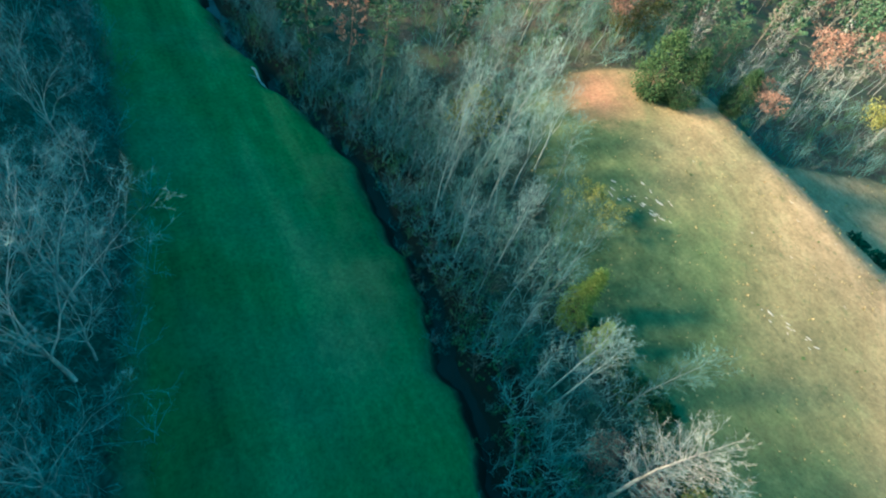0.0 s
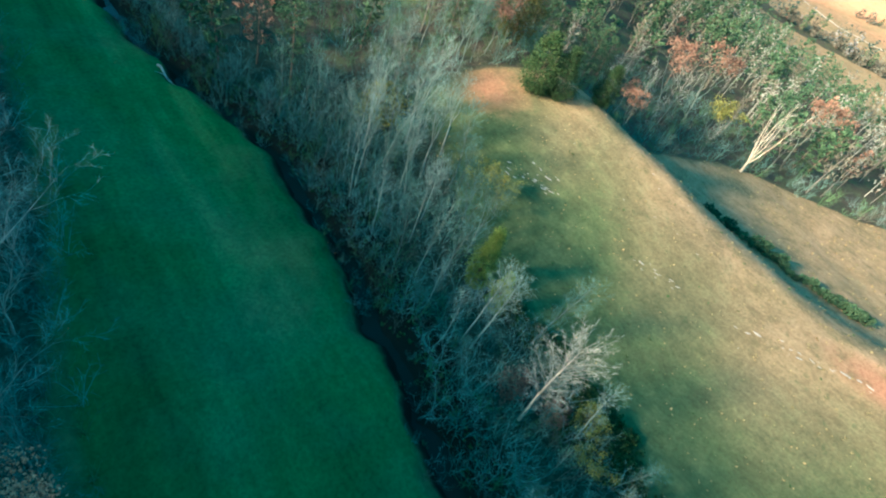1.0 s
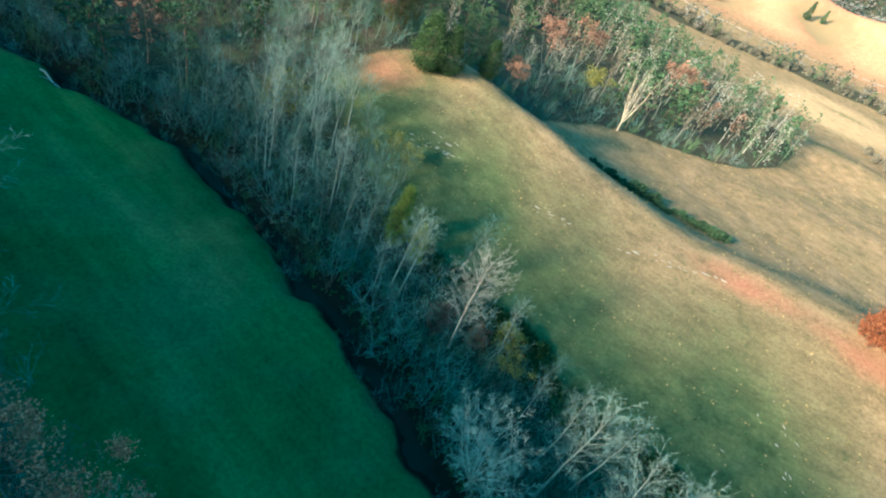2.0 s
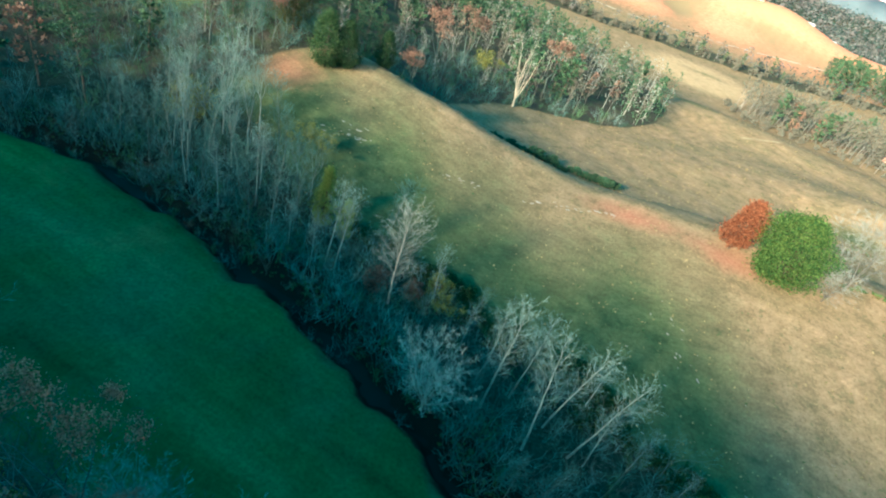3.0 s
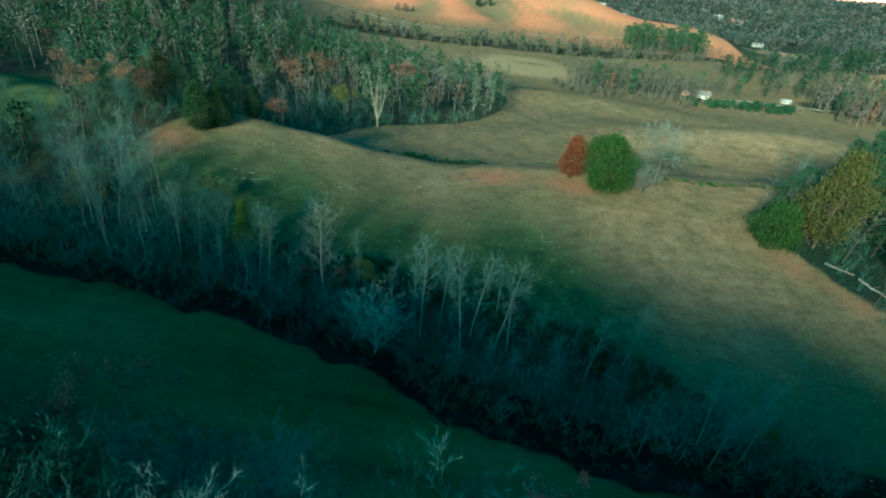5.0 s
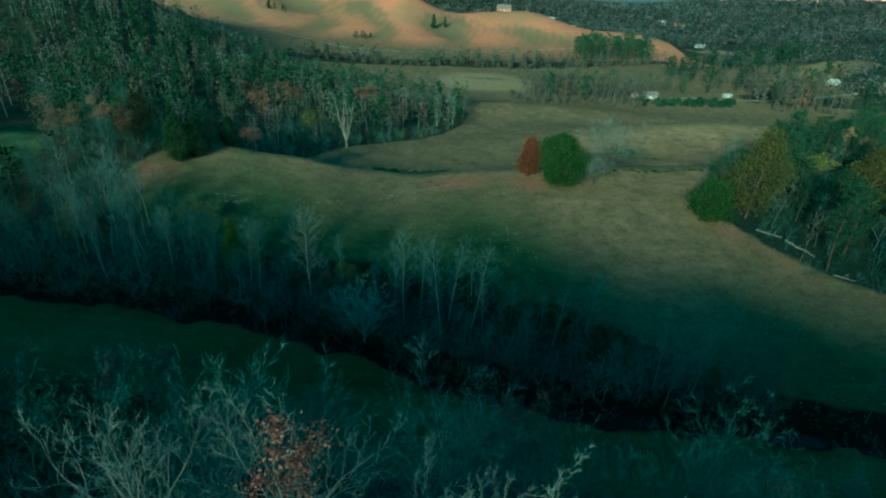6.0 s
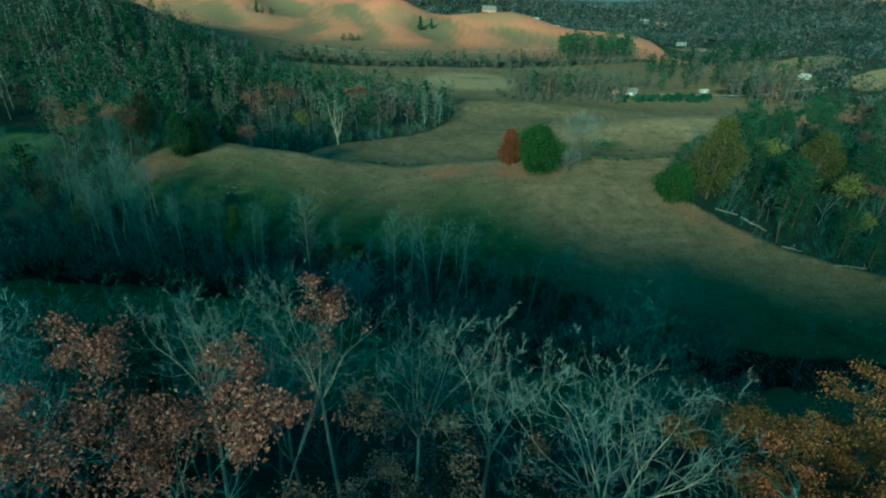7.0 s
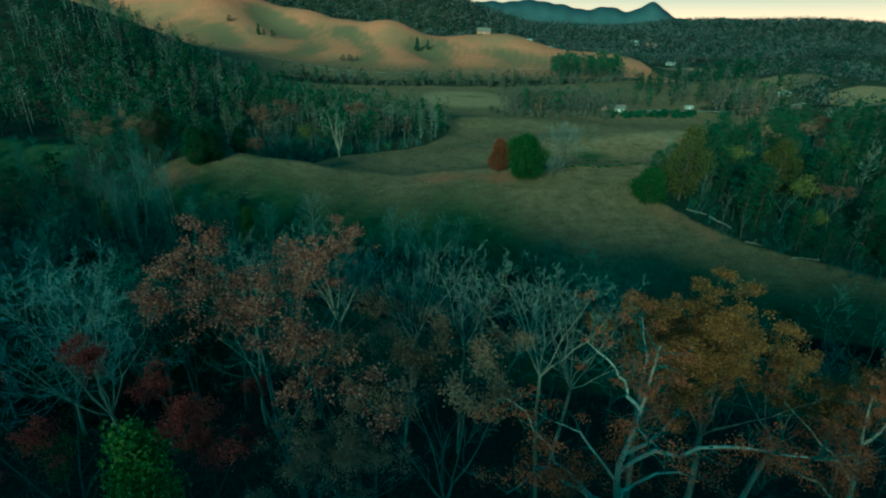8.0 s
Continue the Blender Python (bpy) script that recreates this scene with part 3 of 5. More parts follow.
def crooked_oak(label, seed, bark_mat, twig_mat, leaf_mat, leaf_label, limbs, share, height, girth):
    """An old oak: a stem and long crooked limbs, each (where on the stem, heading, rise at its start, rise at its end, length)."""
    rng = np.random.default_rng(seed)
    stem, crown, tips = Buf(), Buf(), []
    axis = [np.array((0.0, 0.0, -0.5))]
    for k in range(9):
        axis.append(axis[-1] + unit(np.array((rng.normal(0.0, 0.16), rng.normal(0, 0.12), 1.0))) * (height + 0.5) / 9)
    axis = np.array(axis)
    stem.tube(axis, girth * np.linspace(1.2, 0.16, 10), 8)
    parts = [("trunk", stem.mesh("trunk", bark_mat, True), "")]

    def dress(pts, first, step_by, long):
        """Crooked side branches with twigs along a limb."""
        run = np.linalg.norm(np.diff(pts, axis=0), axis=1).sum()
        for _ in range(int(run / step_by)):
            e = rng.uniform(first, len(pts) - 1.001)
            j = int(e)
            q = pts[j] + (pts[j + 1] - pts[j]) * (e - j)
            w = side_way(rng, unit(pts[j + 1] - pts[j]), radians(rng.uniform(30, 75)), rng.uniform(0, 6.28))
            w[2] = abs(w[2]) * 0.8
            br = wander(rng, q, w, long * rng.uniform(0.4, 1.0), 4, 0.34, 0.06)
            crown.tube(br, np.linspace(0.045, 0.010, 5), 3)
            for _ in range(7):
                h = rng.uniform(0.8, 3.99)
                i = int(h)
                r = br[i] + (br[i + 1] - br[i]) * (h - i)
                t = r + side_way(rng, unit(br[i + 1] - br[i]), radians(rng.uniform(20, 65)), rng.uniform(0, 6.28)) * rng.uniform(0.3, 0.9)
                crown.cones([r], [t], 0.012)
                tips.append(t)

    dress(axis, 5, 0.55, 2.2)
    for at, heading, rise, end, length in limbs:
        i = min(int(at * 9), 8)
        pts = [axis[i] + (axis[i + 1] - axis[i]) * (at * 9 - i)]
        turn = radians(heading)
        n = 9
        for k in range(n):
            up = radians(rise + (end - rise) * k / (n - 1) + rng.normal(0, 15))
            turn += rng.normal(0, 0.20)
            pts.append(pts[-1] + np.array((math.cos(turn) * math.cos(up), math.sin(turn) * math.cos(up), math.sin(up))) * length / n)
        pts = np.array(pts)
        b = Buf()
        b.tube(pts, girth * (0.28 + 0.022 * length) * np.linspace(1, 0.14, n + 1), 6)
        parts.append(("limb", b.mesh("limb", bark_mat, True), ""))
        dress(pts, 2.0, 0.42, 2.8)
    tips = np.array(tips)
    leaf = Buf()
    leaf.leaves(leaf_tufts(rng, tips[rng.choice(len(tips), int(len(tips) * share), replace=False)], 92, 0.30), 0.10, rng)
    parts += [("crown", crown.mesh("crown", twig_mat), ""), ("foliage", leaf.mesh("foliage", leaf_mat), leaf_label)]
    return lambda key: kind(key, "oak", label, "tree", [parts])


def make_dense(key, name, label, count, leaf_mat, seed, height, radius, base, clumps, per, size, cone=0.0, category="tree"):
    """A full crown of many leaf clumps round a stem: round, or tapering to the top where cone is 1."""
    made = []
    for k in range(count):
        rng = np.random.default_rng(seed + k)
        stem, leaf = Buf(), Buf()
        stem.tube(wander(rng, (0, 0, -0.5), (0, 0, 1), height * 0.9, 6, 0.03), np.linspace(0.035 * height * 0.5, 0.03, 7), 6)
        lobes = [(rng.uniform(0, 6.28), rng.uniform(0.08, 0.95)) for _ in range(13)]
        for c in range(clumps):
            t = rng.uniform(0.02, 1) ** (0.9 + 0.5 * cone)
            z = base + (height - base) * t
            prof = (1 - cone) * math.sqrt(max(0.02, 1 - (2 * t - 0.85) ** 2 * 0.78)) + cone * (1.02 - t) ** 0.8 * min(1, 0.4 + 4 * t)
            a = rng.uniform(0, 6.28)
            lobe = max(math.exp(-((((a - la + 3.14) % 6.28) - 3.14) / 0.55) ** 2 - ((t - lt) / 0.17) ** 2) for la, lt in lobes)
            r = radius * prof * (0.5 + 0.42 * rng.uniform() ** 0.4) * (0.62 + 0.70 * lobe)
            p = np.array((r * math.cos(a), r * math.sin(a), z))
            if c % 3 == 0 and clumps > 80:
                stem.tube(np.array([(0, 0, max(0.5, z - 0.35 * r)), p * (0.5, 0.5, 1) - (0, 0, 0.1 * r), p]), (0.05, 0.035, 0.012), 3)
            leaf.leaves(p + rng.normal(0, 1, (per, 3)) * (radius * 0.13, radius * 0.13, radius * 0.09), size, rng)
        made.append([("trunk", stem.mesh("trunk", BARK_DARK), ""), ("foliage", leaf.mesh("foliage", leaf_mat), "")])
    kind(key, name, label, category, made)


def make_pine(key, label, count, leaf_mat, seed, height, reach, clear, tiers, per, size):
    """A tall pine: a bare lower stem, uneven tiers of boughs, needle tufts towards the ends of the boughs."""
    made = []
    for k in range(count):
        rng = np.random.default_rng(seed + k)
        stem, leaf, tufts_at = Buf(), Buf(), []
        axis = wander(rng, (0, 0, -0.5), (rng.normal(0, 0.04), rng.normal(0, 0.04), 1), height + 0.5, 8, 0.03, 0.02)
        stem.tube(axis, np.linspace(0.24, 0.03, 9), 6)
        turn = rng.uniform(0, 6.28)
        for b in range(tiers):
            f = clear + (0.98 - clear) * (b + rng.uniform(0, 0.9)) / tiers
            i = min(int(f * 8), 7)
            p = axis[i] + (axis[i + 1] - axis[i]) * (f * 8 - i)
            turn += 2.4 + rng.normal(0, 0.5)
            g = (f - clear) / (1 - clear)
            length = reach * (0.25 + 0.9 * math.sin(math.pi * (0.16 + 0.80 * (1 - g)))) * rng.uniform(0.5, 1.15)
            w = np.array((math.cos(turn), math.sin(turn), rng.uniform(-0.05, 0.35) + 0.6 * g))
            bough = wander(rng, p, w, length, 3, 0.10, 0.05)
            stem.tube(bough, (0.06, 0.045, 0.03, 0.012), 3)
            for c in range(max(2, int(length * 1.7))):
                e = rng.uniform(0.8, 3.0)
                j = min(int(e), 2)
                q = bough[j] + (bough[j + 1] - bough[j]) * (e - j)
                tufts_at.append(q + rng.normal(0, 1, (per, 3)) * (0.46, 0.46, 0.20) + (0, 0, 0.12))
        tufts_at.append(axis[-1] + rng.normal(0, 1, (per * 2, 3)) * (0.3, 0.3, 0.6))
        leaf.leaves(np.concatenate(tufts_at), size, rng)
        made.append([("trunk", stem.mesh("trunk", BARK_DARK, True), ""), ("foliage", leaf.mesh("foliage", leaf_mat), "")])
    kind(key, "pine", label, "tree", made)


def plant(key, x, y, size=1.0, turn=None, tall=1.0, label="", group="", which=None, lean=(0, 0), rng=np.random.default_rng(77)):
    """Stands a tree of a kind on the land."""
    name, text, category, variants = KINDS[key]
    pick = variants[(rng.integers(len(variants)) if which is None else which) % len(variants)]
    turn = rng.uniform(0, 360) if turn is None else turn
    ob = new(name)
    ob.empty_display_size = 0.5
    ob.matrix_basis = Matrix.LocRotScale((x, y, float(land(x, y)) - 0.1), Euler((radians(lean[0]), radians(lean[1]), radians(turn))), (size, size, size * tall))
    tagged(ob, label or text, category, group)
    for pname, me, plabel in pick:
        part(pname, me, ob, plabel)
    return ob


def scatter(rng, count, x0, x1, y0, y1, inside, gap):
    """Random places inside a region, no two nearer than gap."""
    got, cells = [], {}
    for _ in range(count * 12):
        x, y = rng.uniform(x0, x1), rng.uniform(y0, y1)
        if not inside(x, y):
            continue
        c = (int(x // gap), int(y // gap))
        if any((x - a) ** 2 + (y - b) ** 2 < gap * gap for i in (-1, 0, 1) for j in (-1, 0, 1) for a, b in cells.get((c[0] + i, c[1] + j), ())):
            continue
        cells.setdefault(c, []).append((x, y))
        got.append((x, y))
        if len(got) >= count:
            break
    return got


# ---- which ground is wood ----
def left_wood(x, y):
    edge = smooth_line(y, (20, 60, 80, 92, 105, 130, 150, 182, 200, 217, 250, 290, 320, 350, 400, 440, 500),
                       (-66, -66, -66, -62, -50, -40, -34, -22, 2, 24, 40, 46, 30, -10, -95, -190, -330), 6)
    meadow = bump(x, y, -126, 110, 1, 40, 17, -42) > 0.607
    return (x < edge) & (y > creek_y(x) + 3) & ~meadow & (y < 500)


def right_wood(x, y):
    edge = smooth_line(x, (100, 112, 120, 130, 147, 180, 300), (90, 72, 60, 49, 39, 22, -20), 3)
    back = smooth_line(x, (100, 112, 130, 180, 260, 400), (72, 80, 104, 150, 215, 300), 6)
    return (x > 108) & (y > edge) & (y < back)


def near_wood(x, y):
    return y < field_edge(x) - 2


def grove(x, y):
    return (y > creek_y(x) + 1.5) & (y < grove_edge(x)) & (x > -70) & (x < 118)


def oval(x, y, cx, cy, rx, ry, turn=0.0):
    return bump(x, y, cx, cy, 1.0, rx, ry, turn) > 0.6065


def far_wood(x, y):
    """Woods of the far hills and the belts between the far meadows."""
    wave = 40 * np.sin(x / 130.0) + 25 * np.sin(x / 53.0 + 2)
    ridge = (y > 1035 + 0.5 * wave - 70 * step(180, 320, x)) & (x < 900)
    clearing = oval(x, y, 395, 445, 62, 24, 20) | oval(x, y, 455, 395, 66, 22, 18) | oval(x, y, 345, 650, 44, 62, -8) | oval(x, y, 485, 850, 70, 22, -10)
    right = (x > 345 + 0.05 * y + 0.5 * wave) & (y > 240) & ~clearing
    belt1 = (np.abs(y - 552 - 0.24 * x - 0.4 * wave) < 19) & (x > -150) & (x < 330)
    belt2 = (np.abs(y - 402 + 0.35 * (x - 230)) < 14) & (x > 285)
    west = (x < -330 - 0.1 * y - 0.8 * np.clip(y - 400, 0, None)) & (y > -100) & (y < 640)
    return ridge | right | belt1 | belt2 | west


# ---- the ground: one sheet, fine near the creek and coarse towards the horizon ----
def spaced(lo, hi, near_lo, near_hi, step_size, grow_by, grow_down):
    mid = list(np.arange(near_lo, near_hi, step_size))
    up, s = [mid[-1]], step_size
    while up[-1] < hi:
        s *= grow_by
        up.append(up[-1] + s)
    down, s = [mid[0]], step_size
    while down[-1] > lo:
        s *= grow_down
        down.append(down[-1] - s)
    return np.array(down[:0:-1] + mid + up[1:])


def build_ground():
    xs = spaced(-4000, 4600, -110, 170, 2.0, 1.055, 1.055)
    ys = spaced(-2500, 4700, -80, 165, 1.8, 1.026, 1.09)
    X, Y = np.meshgrid(xs, ys)
    Z = land(X, Y)
    me = bpy.data.meshes.new("ground")
    w, h = len(xs), len(ys)
    i = (np.arange(h - 1)[:, None] * w + np.arange(w - 1)[None]).ravel()
    faces = np.stack([i, i + 1, i + w + 1, i + w], -1)
    me.vertices.add(w * h)
    me.vertices.foreach_set("co", np.stack([X, Y, Z], -1).ravel().astype(np.float32))
    me.loops.add(len(faces) * 4)
    me.loops.foreach_set("vertex_index", faces.ravel().astype(np.int32))
    me.polygons.add(len(faces))
    me.polygons.foreach_set("loop_start", (np.arange(len(faces)) * 4).astype(np.int32))
    me.update(calc_edges=True)
    me.shade_smooth()
    x, y = X.ravel(), Y.ravel()
    hay = step(-2, 2, y - field_edge(x)) * (1 - step(-3.0, 2.6, y - creek_y(x) + 3.3 + 0.9 * np.sin(x * 0.55) + 0.7 * np.sin(x * 0.23 + 1))) * step(-260, -200, x) * (1 - step(100, 135, x))
    # lower pasture: greener grass and painted shade, fading uphill
    low = (1 - step(7, 60, y - grove_edge(x) + 5 * (1 - step(-25, 15, x)) + 16 * step(58, 80, x) + 5 * np.sin(x * 0.09) + 3 * np.sin(x * 0.23 + y * 0.11))) * (y < 100)
    crop = bump(x, y, 72, 480, 0.6, 20, 6, 4)
    # the (126, 196) term paints shade into the dimple beside the knoll
    strip = bump(x, y, -126, 110, 1.6, 36, 15, -42) + bump(x, y, 62, 330, 0.6, 20, 8) + bump(x, y, 126, 196, 0.9, 8, 5, -35) + bump(x, y, 112, 160, 0.7, 9, 4, -20)
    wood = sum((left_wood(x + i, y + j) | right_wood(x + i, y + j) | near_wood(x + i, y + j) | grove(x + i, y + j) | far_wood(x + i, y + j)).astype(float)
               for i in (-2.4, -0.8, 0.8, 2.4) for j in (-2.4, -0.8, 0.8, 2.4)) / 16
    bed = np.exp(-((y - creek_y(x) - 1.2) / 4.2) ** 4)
    # band of wet mud and painted shade along the creek
    mud_shade = np.exp(-((y - creek_y(x) - 2.4) / 5.6) ** 4) * step(-260, -200, x)
    soil = (bump(x, y, -57, 84, 0.72, 9, 7) + bump(x, y, 38, 94.5, 0.8, 10, 4) + bump(x, y, 61, 91, 0.8, 6, 4) + bump(x, y, 110, 66, 0.5, 6, 4, -40)
            + bump(x, y, 123, 55, 0.5, 9, 4, -45))
    # low sun painted by roll: rounded hilltops warmer, hollows duller
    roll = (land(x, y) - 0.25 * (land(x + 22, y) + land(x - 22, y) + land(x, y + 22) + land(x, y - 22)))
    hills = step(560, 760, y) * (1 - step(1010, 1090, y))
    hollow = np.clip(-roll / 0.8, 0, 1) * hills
    warm_lit = hills * np.clip(0.75 + 0.5 * roll, 0.3, 1) + 0.10 * step(120, 200, y) * (1 - step(430, 500, y)) + 0.9 * oval(x, y, 345, 650, 44, 62, -8)
    straw = 0.85 * step(0.35, 0.85, bump(x, y, 66, 462, 1, 50, 54, 4)) * (1 - np.clip(crop, 0, 1))
    # the (178, 216) term paints the knoll's sunlit top with the straw colour
    straw = straw + 0.5 * bump(x, y, 178, 216, 1, 44, 17, -6) + 0.7 * oval(x, y, 485, 850, 70, 22, -10) + 0.4 * oval(x, y, 395, 445, 62, 24, 20) + 0.45 * oval(x, y, 455, 395, 66, 22, 18)
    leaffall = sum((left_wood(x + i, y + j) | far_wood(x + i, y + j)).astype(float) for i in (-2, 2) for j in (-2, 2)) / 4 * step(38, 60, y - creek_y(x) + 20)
    for name, v in (("leaffall", leaffall), ("pasture", 1 - np.clip(hay + crop, 0, 1)), ("mud_shade", mud_shade), ("hollow", hollow), ("straw", straw), ("lush_shade", np.clip(low + strip, 0, 1.2)), ("litter", np.clip(wood + bed, 0, 1)), ("warm_lit", warm_lit), ("soil", soil)):
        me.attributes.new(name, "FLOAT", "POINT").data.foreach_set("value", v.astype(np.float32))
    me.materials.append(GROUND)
    return tagged(new("ground", me), "hayfield, dry hill pasture and leaf-strewn wood floor", "ground", kind="structure")


build_ground()


def build_creek():
    b = Buf()
    xs = np.arange(-190, 190, 1.5)
    cy = creek_y(xs)
    zc = land(xs, cy)
    lvl = np.convolve(np.pad(zc, 8, mode="edge"), np.ones(17) / 17, "valid") + 0.55
    wid = 1.5 + 0.5 * np.sin(xs * 0.21)
    v = np.concatenate([np.stack([xs, cy - wid, lvl], -1), np.stack([xs, cy + wid, lvl], -1)])
    k = np.arange(len(xs) - 1)
    b.add(v, np.stack([k, k + 1, k + 1 + len(xs), k + len(xs)], -1))
    return tagged(new("creek", b.mesh("creek", WATER, True)), "dark narrow creek between brushy banks", "creek", kind="structure")


build_creek()

# ---- the kinds ----
make_bare("slender", "slender bare hardwood with grey bark in the creek grove", 6, BARK_GREY, TWIG_GREY, 100,
          height=17, reach=3.5, clear=0.34, limbs=30, subs=6, twigs=9, girth=0.125, angle=36, lift=0.12, fine=0.0115, lean=0.05, stout=0.55, ends_long=(0.4, 0.9))
make_bare("pale", "tall bare pale-barked hardwood among creekside brush", 5, BARK_SOFT, TWIG_PALE, 140,
          height=19, reach=3.9, clear=0.36, limbs=40, subs=6, twigs=8, girth=0.18, angle=38, lift=0.09, wob=0.08, fine=0.0095, lean=0.05, spray=0.8, stout=0.45, ends_long=(0.35, 0.8))
make_bare("spread", "wide-spreading bare hardwood with pale forked limbs", 4, BARK_PALE, TWIG_PALE, 180,
          height=18, reach=4.4, clear=0.24, limbs=42, subs=7, twigs=10, girth=0.15, forks=6, angle=31, lift=0.09, wob=0.16, fine=0.008, bent=True, split=True, stout=0.8, ends_long=(0.3, 0.7))
make_bare("grey_spread", "bare grey hardwood with a twiggy forked crown", 5, BARK_GREY, TWIG_GREY, 220,
          height=17, reach=4.0, clear=0.28, limbs=32, subs=6, twigs=9, girth=0.17, forks=4, angle=30, lift=0.11, wob=0.17, fine=0.0095, stout=0.6, ends_long=(0.3, 0.75))
make_bare("dim_bare", "bare hardwood in the wood beside the pasture", 4, BARK_DIM, TWIG_DIM, 330,
          height=17, reach=3.6, clear=0.30, limbs=14, subs=4, twigs=4, girth=0.14, angle=34, lift=0.14, fine=0.022, sides=4, far=True)
make_bare("fan", "bare pale-limbed hardwood with a wide fan of limbs", 2, BARK_LIMB, TWIG_LICHEN, 200,
          height=23, reach=3.2, clear=0.58, limbs=54, subs=6, twigs=8, girth=0.17, forks=7, angle=44, lift=0.08, wob=0.18, fine=0.009, bent=True, split=True, stout=0.95, ends_long=(0.3, 0.7))
make_bare("bright_fan", "bare hardwood with pale limbs and a bright haze of twigs", 2, BARK_LIMB, TWIG_WHITE, 205,
          height=18, reach=4.2, clear=0.20, limbs=60, subs=7, twigs=9, girth=0.16, forks=8, angle=46, lift=0.08, wob=0.16, fine=0.009, bent=True, split=True, stout=0.95, ends_long=(0.3, 0.75))
make_bare("limb_fan", "bare hardwood with bright limbs spreading like a fan", 2, BARK_LIMB, TWIG_LICHEN, 207,
          height=23, reach=2.9, clear=0.54, limbs=60, subs=6, twigs=8, girth=0.165, forks=8, angle=44, lift=0.09, wob=0.20, fine=0.0085, bent=True, split=True, stout=1.0, ends_long=(0.3, 0.75))
make_bare("forked_pale", "tall pale hardwood forking into upright limbs", 3, BARK_SOFT, TWIG_PALE, 210,
          height=20, reach=3.7, clear=0.42, limbs=40, subs=6, twigs=6, girth=0.19, forks=4, angle=26, lift=0.10, wob=0.12, fine=0.009, stout=0.9)
make_thicket("brush", "low leafless brush with dense grey twigs", 5, TWIG_GREY, 260, height=4.6, wide=3.4, fine=0.024)
make_thicket("moss_brush", "low brush with mossy green twigs", 3, TWIG_MOSS, 280, height=4.0, wide=3.2, fine=0.026)
make_thicket("pale_brush", "low leafless brush with pale twigs", 3, TWIG_PALE, 270, height=5.0, wide=3.4, fine=0.022)
make_thicket("brown_brush", "low leafless brush with brown twigs", 3, TWIG_BROWN, 290, height=4.0, wide=3.0, fine=0.024)
make_bare("far_bare", "bare hardwood in the wood beyond the pasture", 5, BARK_GREY, TWIG_TAN, 320,
          height=17, reach=3.6, clear=0.30, limbs=18, subs=5, twigs=5, girth=0.16, angle=34, lift=0.14, fine=0.026, sides=4, far=True)
make_bare("mini_bare", "bare hardwood in a far wood", 5, BARK_DIM, TWIG_BROWN, 340,
          height=17, reach=4.0, clear=0.28, limbs=8, subs=3, twigs=8, girth=0.16, angle=36, lift=0.14, fine=0.14, sides=3, far=True)
make_bare("puff", "round bare tree with a dense pale twig crown at the creek", 1, BARK_PALE, TWIG_LICHEN, 362,
          height=11.5, reach=3.2, clear=0.06, limbs=120, subs=7, twigs=9, girth=0.18, forks=12, angle=52, lift=0.05, wob=0.07, fine=0.0105, bent=True, spray=0.8, stout=0.6)
make_bare("plume", "tall pale sycamore with a feathered bare crown", 1, BARK_PALE, TWIG_TAN, 373,
          height=21.5, reach=5.6, clear=0.26, limbs=92, subs=7, twigs=7, girth=0.24, angle=40, lift=0.05, wob=0.035, fine=0.0115, spray=0.5, stout=0.42, ends_long=(0.4, 0.9))
make_bare("haze", "low spreading bare tree with hazy pale twigs", 2, BARK_DIM, TWIG_DIM, 390,
          height=11, reach=4.4, clear=0.14, limbs=56, subs=7, twigs=9, girth=0.14, forks=7, angle=58, lift=0.05, wob=0.12, fine=0.012, stout=0.5)
make_bare("great_sycamore", "large white-limbed sycamore", 1, BARK_LIMB, TWIG_TAN, 380,
          height=27, reach=3.6, clear=0.12, limbs=34, subs=5, twigs=6, girth=0.40, forks=6, angle=28, lift=0.09, fine=0.022, stout=0.9)
make_leafy("oak", "oak", "oak holding clumps of russet leaves on pale limbs", 2, BARK_SOFT, TWIG_GREY, LEAF_OAK, 400, 0.48, 0.10, 52, 0.24, 0.125, "russet oak leaves",
           height=20, reach=4.8, clear=0.25, limbs=32, subs=5, twigs=4, girth=0.23, forks=6, angle=54, lift=0.07, wob=0.19, fine=0.013, bent=True, split=True, stout=0.7)
crooked_oak("old oak with long crooked pale limbs and orange-brown leaf tufts", 415, BARK_WHITE, TWIG_GREY, LEAF_AMBER, "orange-brown leaves",
            ((0.28, 178, 55, 48, 14.5), (0.30, 185, 42, 22, 12.5), (0.36, 170, 80, 24, 10.0), (0.52, 8, 38, 4, 12.5), (0.42, -15, 48, -18, 6.5), (0.60, 30, 18, -10, 9.0), (0.78, 172, 58, 42, 7.0), (0.72, 70, 55, 30, 7.5), (0.66, 250, 50, 20, 6.0)), 0.09, 20.0, 0.31)("amber_oak")
crooked_oak("oak with crooked pale limbs and brown-orange leaf tufts", 424, BARK_LIMB, TWIG_GREY, LEAF_AMBER, "brown-orange leaves",
            ((0.30, 40, 50, 30, 10.0), (0.36, 160, 55, 25, 10.0), (0.45, 280, 45, 15, 9.0), (0.55, 100, 50, 20, 9.0), (0.62, 220, 50, 20, 8.0), (0.72, 350, 55, 30, 7.0)), 0.14, 18.0, 0.26)("side_oak")
make_leafy("gold_oak", "oak", "oak with gold and brown leaf clumps", 2, BARK_PALE, TWIG_GREY, LEAF_GOLD, 430, 0.52, 0.07, 74, 0.24, 0.10, "gold leaves",
           height=18, reach=3.1, clear=0.42, limbs=30, subs=5, twigs=4, girth=0.22, forks=6, angle=38, lift=0.07, wob=0.17, fine=0.013, bent=True, split=True, stout=0.7)
